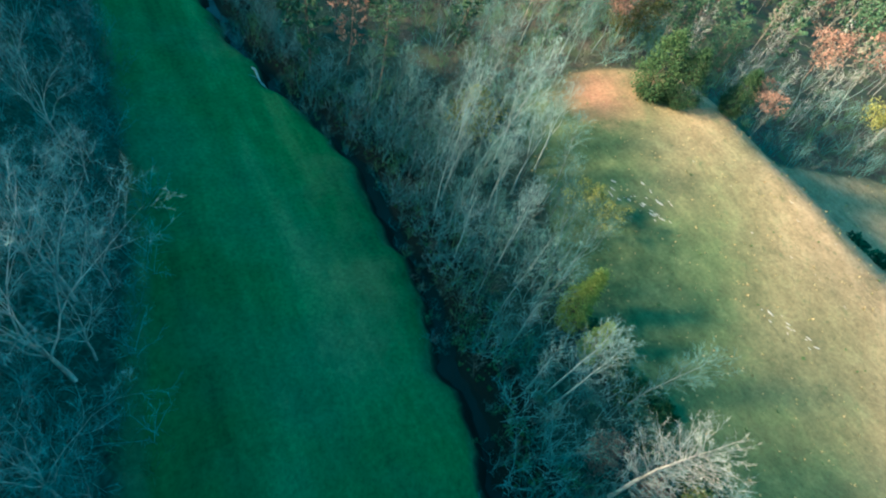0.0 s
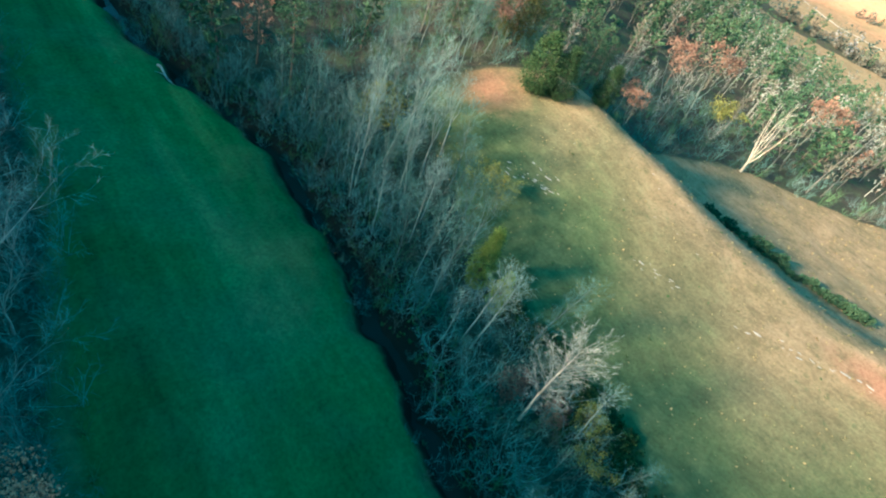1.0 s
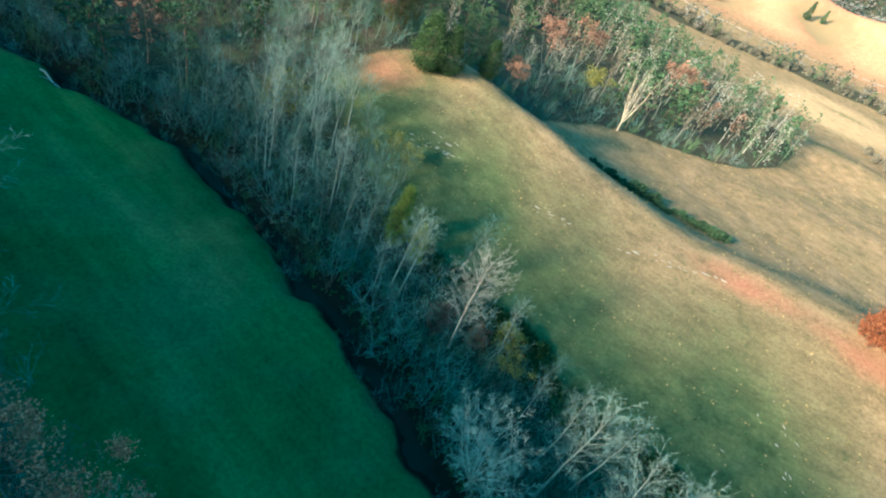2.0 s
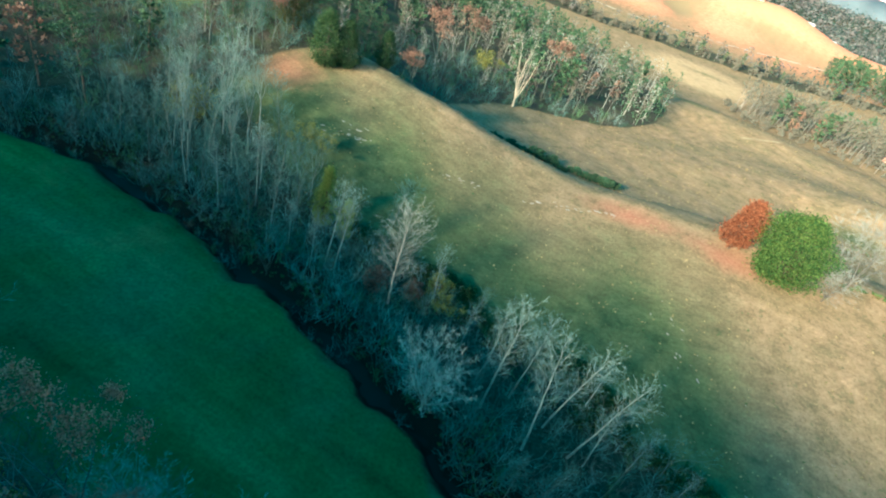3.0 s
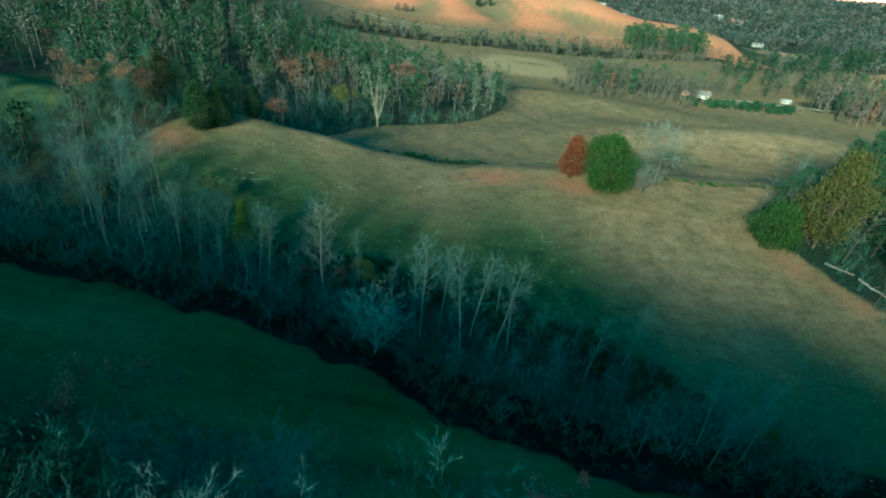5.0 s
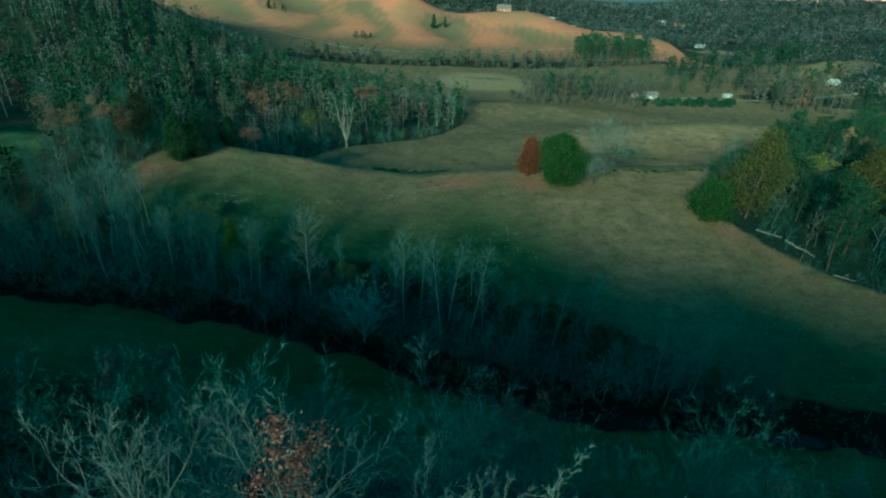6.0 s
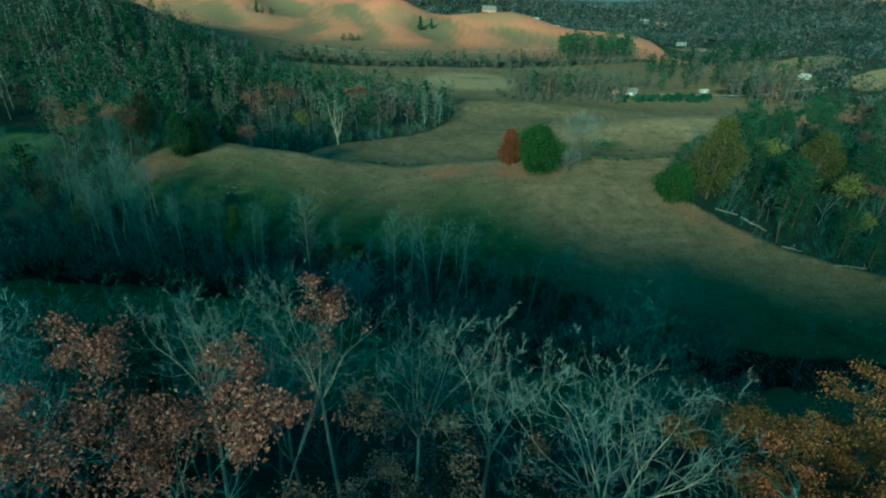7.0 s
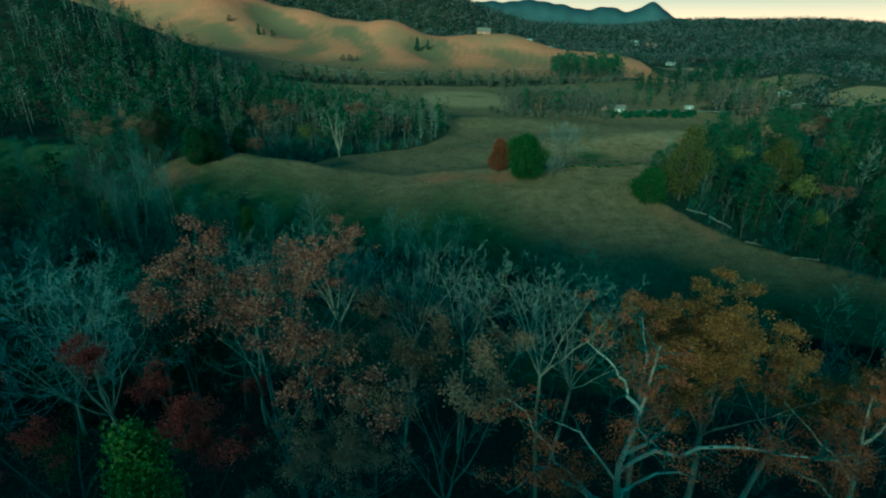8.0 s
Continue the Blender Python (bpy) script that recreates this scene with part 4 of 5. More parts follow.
make_leafy("red_oak", "oak", "small oak with dark red leaves", 2, BARK_GREY, TWIG_BROWN, LEAF_RED, 450, 0.26, 0.05, 76, 0.26, 0.095, "dark red leaves",
           height=12, reach=3.2, clear=0.2, limbs=22, subs=5, twigs=4, girth=0.18, forks=4, angle=44, lift=0.06, wob=0.18, fine=0.013, bent=True, split=True, stout=0.8)
make_leafy("brown_tree", "hardwood", "hardwood with thinning brown leaves", 3, BARK_GREY, TWIG_BROWN, LEAF_BROWN, 470, 0.34, 0.08, 16, 0.26, 0.15, "brown leaves",
           height=14, reach=3.4, clear=0.28, limbs=20, subs=5, twigs=5, girth=0.17, forks=3, angle=40, lift=0.09, fine=0.012, stout=0.7)
make_leafy("tan_tree", "hardwood", "small hardwood with tan leaves", 3, BARK_SOFT, TWIG_PALE, LEAF_TAN, 485, 0.42, 0.10, 34, 0.22, 0.10, "tan leaves",
           height=13, reach=3.0, clear=0.25, limbs=20, subs=5, twigs=5, girth=0.15, forks=4, angle=40, lift=0.09, fine=0.012, stout=0.8)
make_leafy("rust_tree", "hardwood", "hardwood with rusty brown-red leaves", 3, BARK_GREY, TWIG_BROWN, LEAF_DULL, 500, 0.50, 0.1, 6, 0.5, 0.36, "rusty leaves",
           height=15, reach=3.6, clear=0.32, limbs=16, subs=4, twigs=4, girth=0.17, forks=3, angle=38, lift=0.09, fine=0.022)
make_leafy("olive_tree", "hardwood", "hardwood with thin olive-green leaves", 2, BARK_GREY, TWIG_GREY, LEAF_OLIVE, 520, 0.55, 0.1, 7, 0.5, 0.32, "olive leaves",
           height=11, reach=3.0, clear=0.2, limbs=16, subs=4, twigs=4, girth=0.15, forks=4, angle=42, lift=0.08, fine=0.018)
make_dense("round_green", "evergreen_tree", "dense round green tree standing in the pasture", 1, LEAF_GREEN, 600, 13, 6.9, 0.6, 760, 26, 0.31)
make_dense("round_rust", "hardwood", "small round tree in full rust-brown leaf", 1, LEAF_RUST, 610, 11, 3.7, 1.2, 300, 22, 0.34)
make_dense("bush_green", "evergreen_bush", "large dark green bush at the wood edge", 2, LEAF_GREEN, 620, 8, 5.6, 0.2, 380, 22, 0.32, category="bush")
make_dense("gold_tall", "hardwood", "full tree with yellow-green autumn leaves", 2, LEAF_YELLOW, 640, 19, 6.0, 2.0, 360, 20, 0.36)
make_dense("green_tree", "evergreen_tree", "full dark green tree in the wood", 4, LEAF_PINE, 660, 16, 4.4, 1.5, 220, 16, 0.30, cone=0.15)
make_dense("mini_green", "evergreen_tree", "dark green tree in a far wood", 4, LEAF_PINE, 670, 16, 4.8, 1.0, 56, 7, 0.72, cone=0.3)
make_dense("mini_rust", "hardwood", "hardwood with rusty leaves in a far wood", 3, LEAF_DULL, 675, 15, 3.8, 4.0, 34, 6, 0.7)
make_pine("pine", "tall dark green pine with uneven tiers of boughs", 5, LEAF_PINE, 800, 21, 3.9, 0.30, 40, 14, 0.29)
make_pine("low_pine", "full dark green pine with boughs almost to the ground", 4, LEAF_PINE, 820, 16, 4.0, 0.10, 40, 14, 0.29)
make_pine("mini_pine", "dark green pine in a far wood", 4, LEAF_PINE, 840, 17, 4.0, 0.12, 18, 5, 0.8)
make_dense("cedar", "cedar", "dark green cedar with a pointed crown", 3, LEAF_PINE, 680, 13, 3.0, 0.4, 150, 8, 0.66, cone=0.85)
make_dense("ridge_cedar", "cedar", "dark olive-green cedar at the top of the pasture", 2, LEAF_CEDAR, 690, 13, 4.6, 0.2, 330, 24, 0.28, cone=0.6)
make_dense("bright_cedar", "cedar", "bright green young cedar", 2, LEAF_BRIGHT, 700, 10, 2.3, 0.3, 200, 56, 0.15, cone=0.85)
make_dense("hedge_bush", "bush", "low dark green hedge bush in the meadow ditch", 3, LEAF_PINE, 720, 2.8, 2.2, 0.1, 50, 8, 0.55, category="bush")
make_dense("olive_bush", "bush", "olive-green leafy shrub at the grove edge", 2, LEAF_OLIVE, 740, 5, 2.9, 0.2, 140, 18, 0.25, category="bush")
make_dense("bramble", "bush", "low green bramble patch", 4, LEAF_BRAMBLE, 780, 1.5, 2.4, 0.05, 40, 7, 0.5, category="bush")
make_dense("grey_clump", "bush", "grey leafless thicket in a far belt", 3, TWIG_BROWN, 790, 7, 3.6, 0.1, 36, 5, 1.1, category="bush")
make_dense("red_bush", "bush", "red-brown leafy undergrowth in the grove", 2, LEAF_DULL, 760, 3.4, 2.4, 0.2, 90, 16, 0.22, category="bush")

# ---- single trees that stand out ----
plant("plume", 3.9, 40.5, 1.0, 40, label="tall pale sycamore with a feathered bare crown over red brush")
plant("red_bush", -0.5, 42.5, 1.2)
plant("red_bush", 6.5, 44.5, 1.0)
for dx, dy, s in ((0, 0, 0.95), (1.6, 0.9, 0.9)):
    plant("pale", -10.2 + dx, 40.6 + dy, s, which=1, group="twin pale trunks")
for n, (x, y, size) in enumerate(((-47.8, 44.5, 0.95), (-50, 52, 1.0), (-44.5, 57.7, 1.0), (-53, 59, 1.05), (-41, 51, 0.9), (-56, 51, 0.95), (-47, 64, 0.9), (-59, 66, 0.95))):
    plant("forked_pale", x, y, size, 70 * n, which=n, group="pale trees by the upper pasture")
plant("olive_bush", -62, 58, 1.8, label="tall olive-green shrub in the creek wood")
plant("slender", -3.9, 50, 1.0, label="bare hardwood with a soft brown twig crown")
plant("bright_cedar", -18.2, 50.3, 1.3, label="bright green cedar between bare hardwoods")
plant("bright_cedar", -12.5, 49.5, 0.9)
plant("puff", 19.0, 25.6, 1.12, 0)
for x, y, s, w, tip in ((26.8, 31, 1.15, 0, 3), (30.0, 35.5, 0.95, 1, -2), (34.8, 28.3, 1.12, 2, 7), (36.5, 33.5, 1.0, 4, 5), (41.3, 31, 1.05, 3, 10), (24, 34.5, 0.9, 3, 0)):
    plant("pale", x, y, s, which=w, lean=(-3, tip), group="leaning pale trunks")
plant("pale", 75.5, 15.6, 0.72, which=2, lean=(-2, 20), label="thin pale tree leaning over the creek bank")
plant("pale", 77.0, 16.4, 0.62, which=0, lean=(-2, 22), label="thin pale tree leaning over the creek bank")
for x, y in scatter(np.random.default_rng(9), 20, 58, 116, 8, 30, lambda x, y: creek_y(x) + 3 < y < grove_edge(x), 4.5):
    plant("pale" if (x + y) % 2 < 1 else "slender", x, y, 0.5 + 0.3 * ((x * 7.3) % 1), group="creek grove")
plant("olive_tree", -34, 62, 0.8)
plant("olive_tree", -29, 64, 0.7)
plant("olive_bush", 10, 48, 0.9)
plant("round_green", 69.0, 90.0, 1.06, 0, tall=1.1)
plant("round_rust", 60.2, 95.0, 1.05, 0, tall=1.08)
plant("haze", 85.2, 97.0, 1.55, 40, label="hazy grey bare tree beside the round green tree")
plant("haze", 79.8, 89.4, 0.75, 120, label="hazy grey bare tree beside the round green tree")
plant("bush_green", 108.5, 72, 1.0, 0, tall=1.35)
plant("gold_tall", 119, 72.5, 1.05, 0, tall=1.2, label="tall yellow-leaved tree at the wood edge")
plant("gold_tall", 150, 73, 0.95, 0, label="tall yellow-leaved tree at the wood edge")
plant("grey_spread", 131, 60, 0.8)
for x, y, s, key in ((108, 82, 0.5, "dim_bare"), (113.5, 77.5, 0.7, "dim_bare"), (115, 84, 0.75, "green_tree"), (117, 80, 0.8, "dim_bare"), (121, 88, 0.8, "green_tree"), (112, 86, 0.6, "dim_bare"), (124, 68, 0.8, "dim_bare"), (126, 72, 0.6, "dim_bare")):
    plant(key, x, y, s, group="wood beside the pasture")
plant("pale", 167, 178, 0.36, label="dead snag on the meadow knoll", which=3)
plant("pale", 122, 95, 0.68, which=3, lean=(-3, 12), label="thin leaning snag at the wood edge")
plant("ridge_cedar", -50.5, 91, 1.1, 0, tall=0.95, label="dark cedar at the top of the pasture")
plant("ridge_cedar", -46.0, 94.0, 0.9, 80, label="dark cedar at the top of the pasture")
plant("ridge_cedar", -40, 104, 0.75, 80, label="dark cedar behind the pasture crest")
plant("rust_tree", -68, 91, 0.9, label="hardwood with salmon-red leaves behind the pasture")
plant("brown_tree", -79, 80, 1.45, label="tall hardwood with faded pink-brown leaves")
plant("brown_tree", -70, 84, 1.35, label="tall hardwood with faded pink-brown leaves")
plant("gold_tall", -68, 99, 0.85, label="yellow-green tree in the wood beyond the pasture")
plant("great_sycamore", -17.6, 182.5, 1.0, 30, label="large white-limbed sycamore at the meadow's edge")
plant("rust_tree", -46, 188, 1.7, label="hardwood with dark rust leaves")
plant("rust_tree", -52, 172, 1.6, label="hardwood with dark rust leaves")
plant("rust_tree", -14, 222, 1.6, label="hardwood with dark rust leaves")
plant("spread", -32, -10, 1.55, 60, which=0, label="large pale bare tree at the hayfield's edge")
plant("spread", -42, -9, 1.2, 10, which=1, label="large pale bare tree at the hayfield's edge")

# ---- the slope under the camera's last stretch ----
plant("oak", 27.0, -54, 1.18, 20, which=0, label="large oak with russet leaf clumps")
plant("brown_tree", 31.5, -53.5, 1.2, 140, which=1, label="oak with thin russet leaves")
plant("limb_fan", 46.8, -53.0, 1.0, 0, which=0, lean=(-9, 2))
plant("limb_fan", 49.5, -46.5, 0.98, 70, which=1)
for n, (x, y, size, key) in enumerate(((40.4, -44.2, 0.87, "fan"), (34.5, -43.0, 0.86, "fan"), (37.0, -33, 1.1, "grey_spread"), (28.0, -38, 0.92, "fan"), (23.5, -35.5, 1.1, "spread"), (17.5, -38, 0.9, "fan"),
                                       (13.5, -34, 1.14, "grey_spread"), (7.5, -34, 1.1, "grey_spread"), (1, -35, 1.0, "grey_spread"), (-5, -33, 1.0, "grey_spread"), (54, -36, 1.05, "grey_spread"), (61, -33, 1.05, "grey_spread"), (44, -31, 1.05, "grey_spread"))):
    plant(key, x, y, size, 77 * n, tall=1.2, which=n, label="tall bare hardwood with pale forked limbs on the near slope", group="trees on the near slope")
plant("grey_spread", 21, -34, 1.2, 20, tall=1.2, which=1, label="tall bare grey hardwood on the near slope")
plant("grey_spread", 52.5, -33.5, 1.2, 20, tall=1.15, which=2, label="tall bare grey hardwood on the near slope")
plant("grey_spread", 12, -47, 1.15, 130, which=1, label="tall bare grey hardwood on the near slope")
plant("bright_fan", 5.5, -45, 1.2, 30, which=1)
plant("bright_fan", -1, -42, 1.15, 80, which=0)
plant("gold_oak", 55.8, -51.2, 1.10, 0, which=0)
plant("gold_oak", 60.2, -53.2, 1.15, 90, which=1)
plant("gold_oak", 66.5, -51.0, 1.05, 200, which=0)
plant("amber_oak", 50.8, -60.5, 1.0, 0)
plant("side_oak", 66.5, -60, 0.95, 20)
plant("red_oak", 13.5, -60, 1.16, 0, which=0)
plant("red_oak", 22, -60.5, 1.12, 90, which=1)
plant("bright_cedar", 23.2, -66, 1.3, 0, tall=1.12)
plant("tan_tree", 33.5, -62.5, 0.92, 0, which=0, label="small hardwood with tan leaves")
plant("tan_tree", 38.7, -57.6, 1.22, 90, which=1, label="small hardwood with tan leaves")
plant("tan_tree", 29.8, -62.5, 0.88, 90, which=2, label="small hardwood with tan leaves")
plant("brown_tree", 38.5, -51, 1.16, 50, which=2)
plant("gold_oak", 76, -52, 0.88, 10, which=0)
plant("brown_tree", 72, -58, 1.1, 10, which=0)
plant("brown_tree", -4.5, -11, 1.3, 80, which=2, label="hardwood with tan leaves at the hayfield's edge")
plant("brown_tree", -1.5, -9.5, 1.35, 10, which=1, label="hardwood with tan leaves at the hayfield's edge")
plant("grey_spread", -15, -9, 1.0, 10, which=1)
plant("puff", 1, -6.5, 0.92, 50, label="low round bare tree at the hayfield's edge")
plant("puff", 12.5, -6, 0.92, 150, label="low round bare tree at the hayfield's edge")
plant("spread", -20, -12, 1.0, 100, which=2)
plant("grey_spread", -6, -8, 0.72, 30, label="low bare tree at the hayfield edge")
plant("grey_spread", 8, -8, 0.66, 80, label="low bare tree at the hayfield edge")

HEROES = [(ob.location.x, ob.location.y) for ob in scene.collection.objects if ob.type == "EMPTY"]


def free(x, y, gap):
    return all((x - a) ** 2 + (y - b) ** 2 > gap * gap for a, b in HEROES)


# ---- the wood on the near hill ----
rng = np.random.default_rng(5)
for x, y in scatter(rng, 135, -125, 120, -62, 0, lambda x, y: near_wood(x, y) and free(x, y, 3.2 if y > -14 or x < -12 else 6.0) and (y > -14 or x < -15 or rng.uniform() < (0.5 if y > -34 else 0.2)), 5.0):
    d = field_edge(x) - y
    k = rng.uniform()
    key = "grey_spread" if k < 0.44 else "spread" if k < 0.64 else "slender" if k < 0.84 else "brown_tree" if k < 0.93 else "oak" if k < 0.96 else "olive_tree"
    size = rng.uniform(0.75, 1.1) * (1.0 if y > -25 else 1.15 if y > -50 else 0.8) * (0.8 if d < 8 else 1)
    if x < -8 and key == "slender":
        key = "spread"
    if x < -70 or x > 95:
        key = "far_bare" if key in ("spread", "grey_spread") else key
    if y < -47 and 5 < x < 80:
        size *= 0.6
    plant(key, x, y, size, group="near hillside wood", rng=rng)

for x, y in scatter(rng, 24, -70, 12, -34, -8, lambda x, y: near_wood(x, y) and free(x, y, 2.5), 5.5):
    plant("grey_spread" if rng.uniform() < 0.4 else "spread", x, y, rng.uniform(0.8, 1.1), group="near hillside wood", rng=rng)
for x, y in scatter(np.random.default_rng(15), 20, -14, 88, -33, -21, lambda x, y: free(x, y, 3.0), 3.6):
    plant("grey_spread", x, y, 0.85 + 0.3 * ((x * 3.7) % 1), which=int(x * 5) % 5, turn=(x * 91) % 360, group="near hillside wood")
for x, y, size in ((-22, -23, 1.0), (-31, -31, 1.1), (-11, -30, 0.95), (-41, -26, 1.0), (-3, -37, 0.8), (-16, -28, 1.1), (1, -25, 1.3), (-6, -26, 1.3), (6.5, -24, 1.22), (-12, -23, 1.25), (-2, -19.5, 1.1), (-24, -35, 1.1)):
    plant("green_tree", x, y, size, label="dark evergreen among bare hardwoods", group="near hillside wood")

# ---- the creek grove ----
for x, y in scatter(rng, 128, -70, 112, 5, 72, lambda x, y: grove(x, y) and free(x, y, 2.2) and (x - 3) ** 2 + (y - 36) ** 2 > 30 and y > creek_y(x) + 3.5 and (x < -20 or rng.uniform() < 0.6), 3.9):
    k = rng.uniform()
    key = ("pale" if k < 0.20 else "slender" if k < 0.80 else "grey_spread" if k < 0.94 else "olive_tree") if x < -20 else \
        ("slender" if k < 0.55 else "grey_spread" if k < 0.75 else "pale" if k < 0.9 else "olive_tree")
    big = rng.uniform(0.75, 1.08) if x < -20 else rng.uniform(0.4, 0.75)
    plant(key, x, y, big * (0.8 if key == "grey_spread" else 1), group="creek grove", rng=rng)

# ---- brush: along the creek, in the grove, under the near wood, at the wood edges ----
def brush_at(spots, low, high, pale=0.2):
    out = []
    for x, y in spots:
        k = rng.uniform()
        out.append(("brush" if k < 0.5 else "pale_brush" if k < 0.55 + pale else "moss_brush" if k < 0.9 else "brown_brush", x, y, rng.uniform(low, high), rng.uniform(0, 6.28)))
    return out


mass("creekside_brush", "dense leafless brush along the creek and through the grove", "brush",
     brush_at(scatter(rng, 560, -80, 115, 2, 74, lambda x, y: y > creek_y(x) + 8 and y < grove_edge(x) + 1, 1.9), 0.5, 1.25)
     + brush_at(scatter(rng, 560, -125, 100, 2, 46, lambda x, y: creek_y(x) + 2.3 + 1.0 * math.sin(x * 0.4) < y < min(creek_y(x) + 9, grove_edge(x) + 0.5), 1.3), 0.5, 1.4)
     + brush_at(scatter(rng, 220, -130, 95, 0, 45, lambda x, y: 0.3 < y - creek_y(x) < 4.0 and math.sin(x * 0.5) + math.sin(x * 0.23 + 1) > -1.3, 0.9), 0.35, 0.95, 0.1)
     + brush_at(scatter(rng, 130, -120, 100, 0, 45, lambda x, y: abs(y - creek_y(x) + 1.6) < 1.9 and math.sin(x * 0.45) + math.sin(x * 0.17 + 1) > 0.0, 0.9), 0.25, 0.7, 0.1))
mass("brambles", "low dark green brambles along the foot of the pasture", "brush",
     [("bramble", x, y, rng.uniform(0.5, 1.3), rng.uniform(0, 6.28)) for x, y in
      scatter(rng, 90, -15, 80, 22, 62, lambda x, y: abs(y - grove_edge(x) - 1) < 4 + 2 * math.sin(x * 0.2), 2.2)])
mass("bank_brush", "pale dry brush at the foot of the pasture", "brush",
     [("pale_brush", x, y, rng.uniform(0.3, 0.6), rng.uniform(0, 6.28)) for x, y in scatter(rng, 34, 66, 88, 20, 36, lambda x, y: abs(y - grove_edge(x) - 4) < 4, 1.3)])
mass("upstream_brush", "dense leafless brush in the wood upstream", "brush",
     brush_at(scatter(rng, 70, -170, -62, 24, 98, lambda x, y: left_wood(x, y), 2.5), 0.8, 1.6)
     + brush_at(scatter(rng, 230, -110, 44, 92, 225, lambda x, y: left_wood(x, y + 3) and not left_wood(x + 44, y - 24), 2.6), 0.8, 1.7, 0.0))
far_rng = np.random.default_rng(21)
mass("upper_wood_brush", "dense grey brush in the wood above the creek bend", "brush",
     [(("brush", "brown_brush", "moss_brush")[n % 3], x, y, far_rng.uniform(0.9, 1.8), far_rng.uniform(0, 6.28)) for n, (x, y) in
      enumerate(scatter(far_rng, 150, -120, -60, 62, 112, lambda x, y: left_wood(x, y), 2.6))])
for x, y in scatter(far_rng, 16, -106, -64, 66, 106, lambda x, y: left_wood(x, y) and free(x, y, 3), 4.5):
    plant("slender", x, y, far_rng.uniform(0.8, 1.05), group="wood beyond the pasture", rng=far_rng)
mass("hillside_brush", "leafless brush under the near hillside wood", "brush",
     brush_at(scatter(rng, 190, -130, 125, -30, 2, lambda x, y: y < field_edge(x) + 0.5, 2.6), 0.5, 1.15)
     + brush_at(scatter(rng, 40, -25, 95, -74, -30, lambda x, y: True, 4), 0.5, 1.0, 0.0)
     + brush_at(scatter(rng, 150, -115, -10, -26, 2, lambda x, y: y < field_edge(x) + 1.0, 2.2), 0.5, 1.2))
mass("wood_edge_brush", "leafless brush at the edge of the wood beside the pasture", "brush",
     brush_at(scatter(rng, 230, 100, 190, 15, 110, lambda x, y: right_wood(x + 2, y + 3) or right_wood(x, y), 2.2), 0.7, 1.4, -0.05))

# ---- woods beyond the pasture and on its flank ----
back, side = [], []
MINI = {"pine": "mini_pine", "low_pine": "mini_pine", "green_tree": "mini_green", "far_bare": "mini_bare", "dim_bare": "mini_bare", "rust_tree": "mini_rust", "brown_tree": "mini_bare", "olive_tree": "mini_green"}


def wood_key(k, bare, pines):
    """Which tree stands at a spot of a mixed wood, from a number between 0 and 1."""
    if k < bare:
        return "far_bare" if k < 0.6 * bare else "dim_bare"
    k = (k - bare) / (1 - bare)
    return "pine" if k < 0.5 * pines else "low_pine" if k < 0.75 * pines else "green_tree" if k < pines else "rust_tree" if k < pines + 0.3 * (1 - pines) else "brown_tree" if k < pines + 0.6 * (1 - pines) else "olive_tree"


for x, y in scatter(rng, 420, -240, 60, 24, 430, lambda x, y: left_wood(x, y) and free(x, y, 4), 6.2):
    near = x > -60 and y < 260
    key = wood_key(rng.uniform(), 0.66 if near else 0.40, 0.55 if near else 0.86)
    if y > 192 or x < -80:
        back.append((MINI.get(key, key), x, y, rng.uniform(0.8, 1.25), rng.uniform(0, 6.28)))
        continue
    plant(key, x, y, rng.uniform(0.75, 1.2) * (1.3 if key == "olive_tree" else 1), group="wood beyond the pasture", rng=rng)
for x, y in scatter(rng, 150, 106, 215, 10, 175, lambda x, y: right_wood(x, y) and free(x, y, 5.5), 4.6):
    key = wood_key(rng.uniform(), 0.26, 0.86)
    if key == "pine" and rng.uniform() < 0.65:
        key = "low_pine" if rng.uniform() < 0.5 else "green_tree"
    plant(key, x, y, rng.uniform(0.65, 1.15) * (1.3 if key == "olive_tree" else 1), group="wood beside the pasture", rng=rng)
for x, y in scatter(rng, 130, 200, 480, 60, 345, lambda x, y: y < 60 + 0.95 * (x - 150) and y > 0.2 * x, 7.5):
    key = wood_key(rng.uniform(), 0.36, 0.85)
    side.append((MINI.get(key, key), x, y, rng.uniform(0.8, 1.2), rng.uniform(0, 6.28)))
mass("back_wood", "mixed bare and evergreen wood beyond the pasture", "woods", back)
mass("side_wood", "mixed bare and evergreen wood beyond the log-strewn edge", "woods", side)
for k in range(26):
    u = (k + rng.uniform(-0.3, 0.3)) / 26
    plant("hedge_bush", -10 + 46 * u, 136 + 7 * u + rng.normal(0, 0.7), rng.uniform(0.5, 1.1), group="meadow ditch hedge", rng=rng)

# ---- trees round the far meadows ----
def far_growth(name, label, spots, keys, low, high):
    """A row or clump of far trees, joined."""
    mass(name, label, "trees", [(keys[rng.integers(len(keys))], x, y, rng.uniform(low, high), rng.uniform(0, 6.28)) for x, y in spots])


far_growth("far_tree_row", "belt of tall bare trees beside the far meadow", scatter(rng, 230, 92, 345, 332, 452, lambda x, y: abs(y - 385 + 0.10 * (x - 160) - 7 * math.sin(x * 0.06)) < 26 + 0.05 * (x - 84) and not (188 < x < 290), 4.6),
           ("mini_bare",) * 14 + ("mini_rust", "mini_pine"), 0.95, 1.4)
far_growth("farmyard_trees", "bare trees behind the farmhouse yard", scatter(rng, 26, 188, 300, 396, 432, lambda x, y: True, 5), ("mini_bare",) * 4 + ("mini_pine",), 0.7, 1.15)
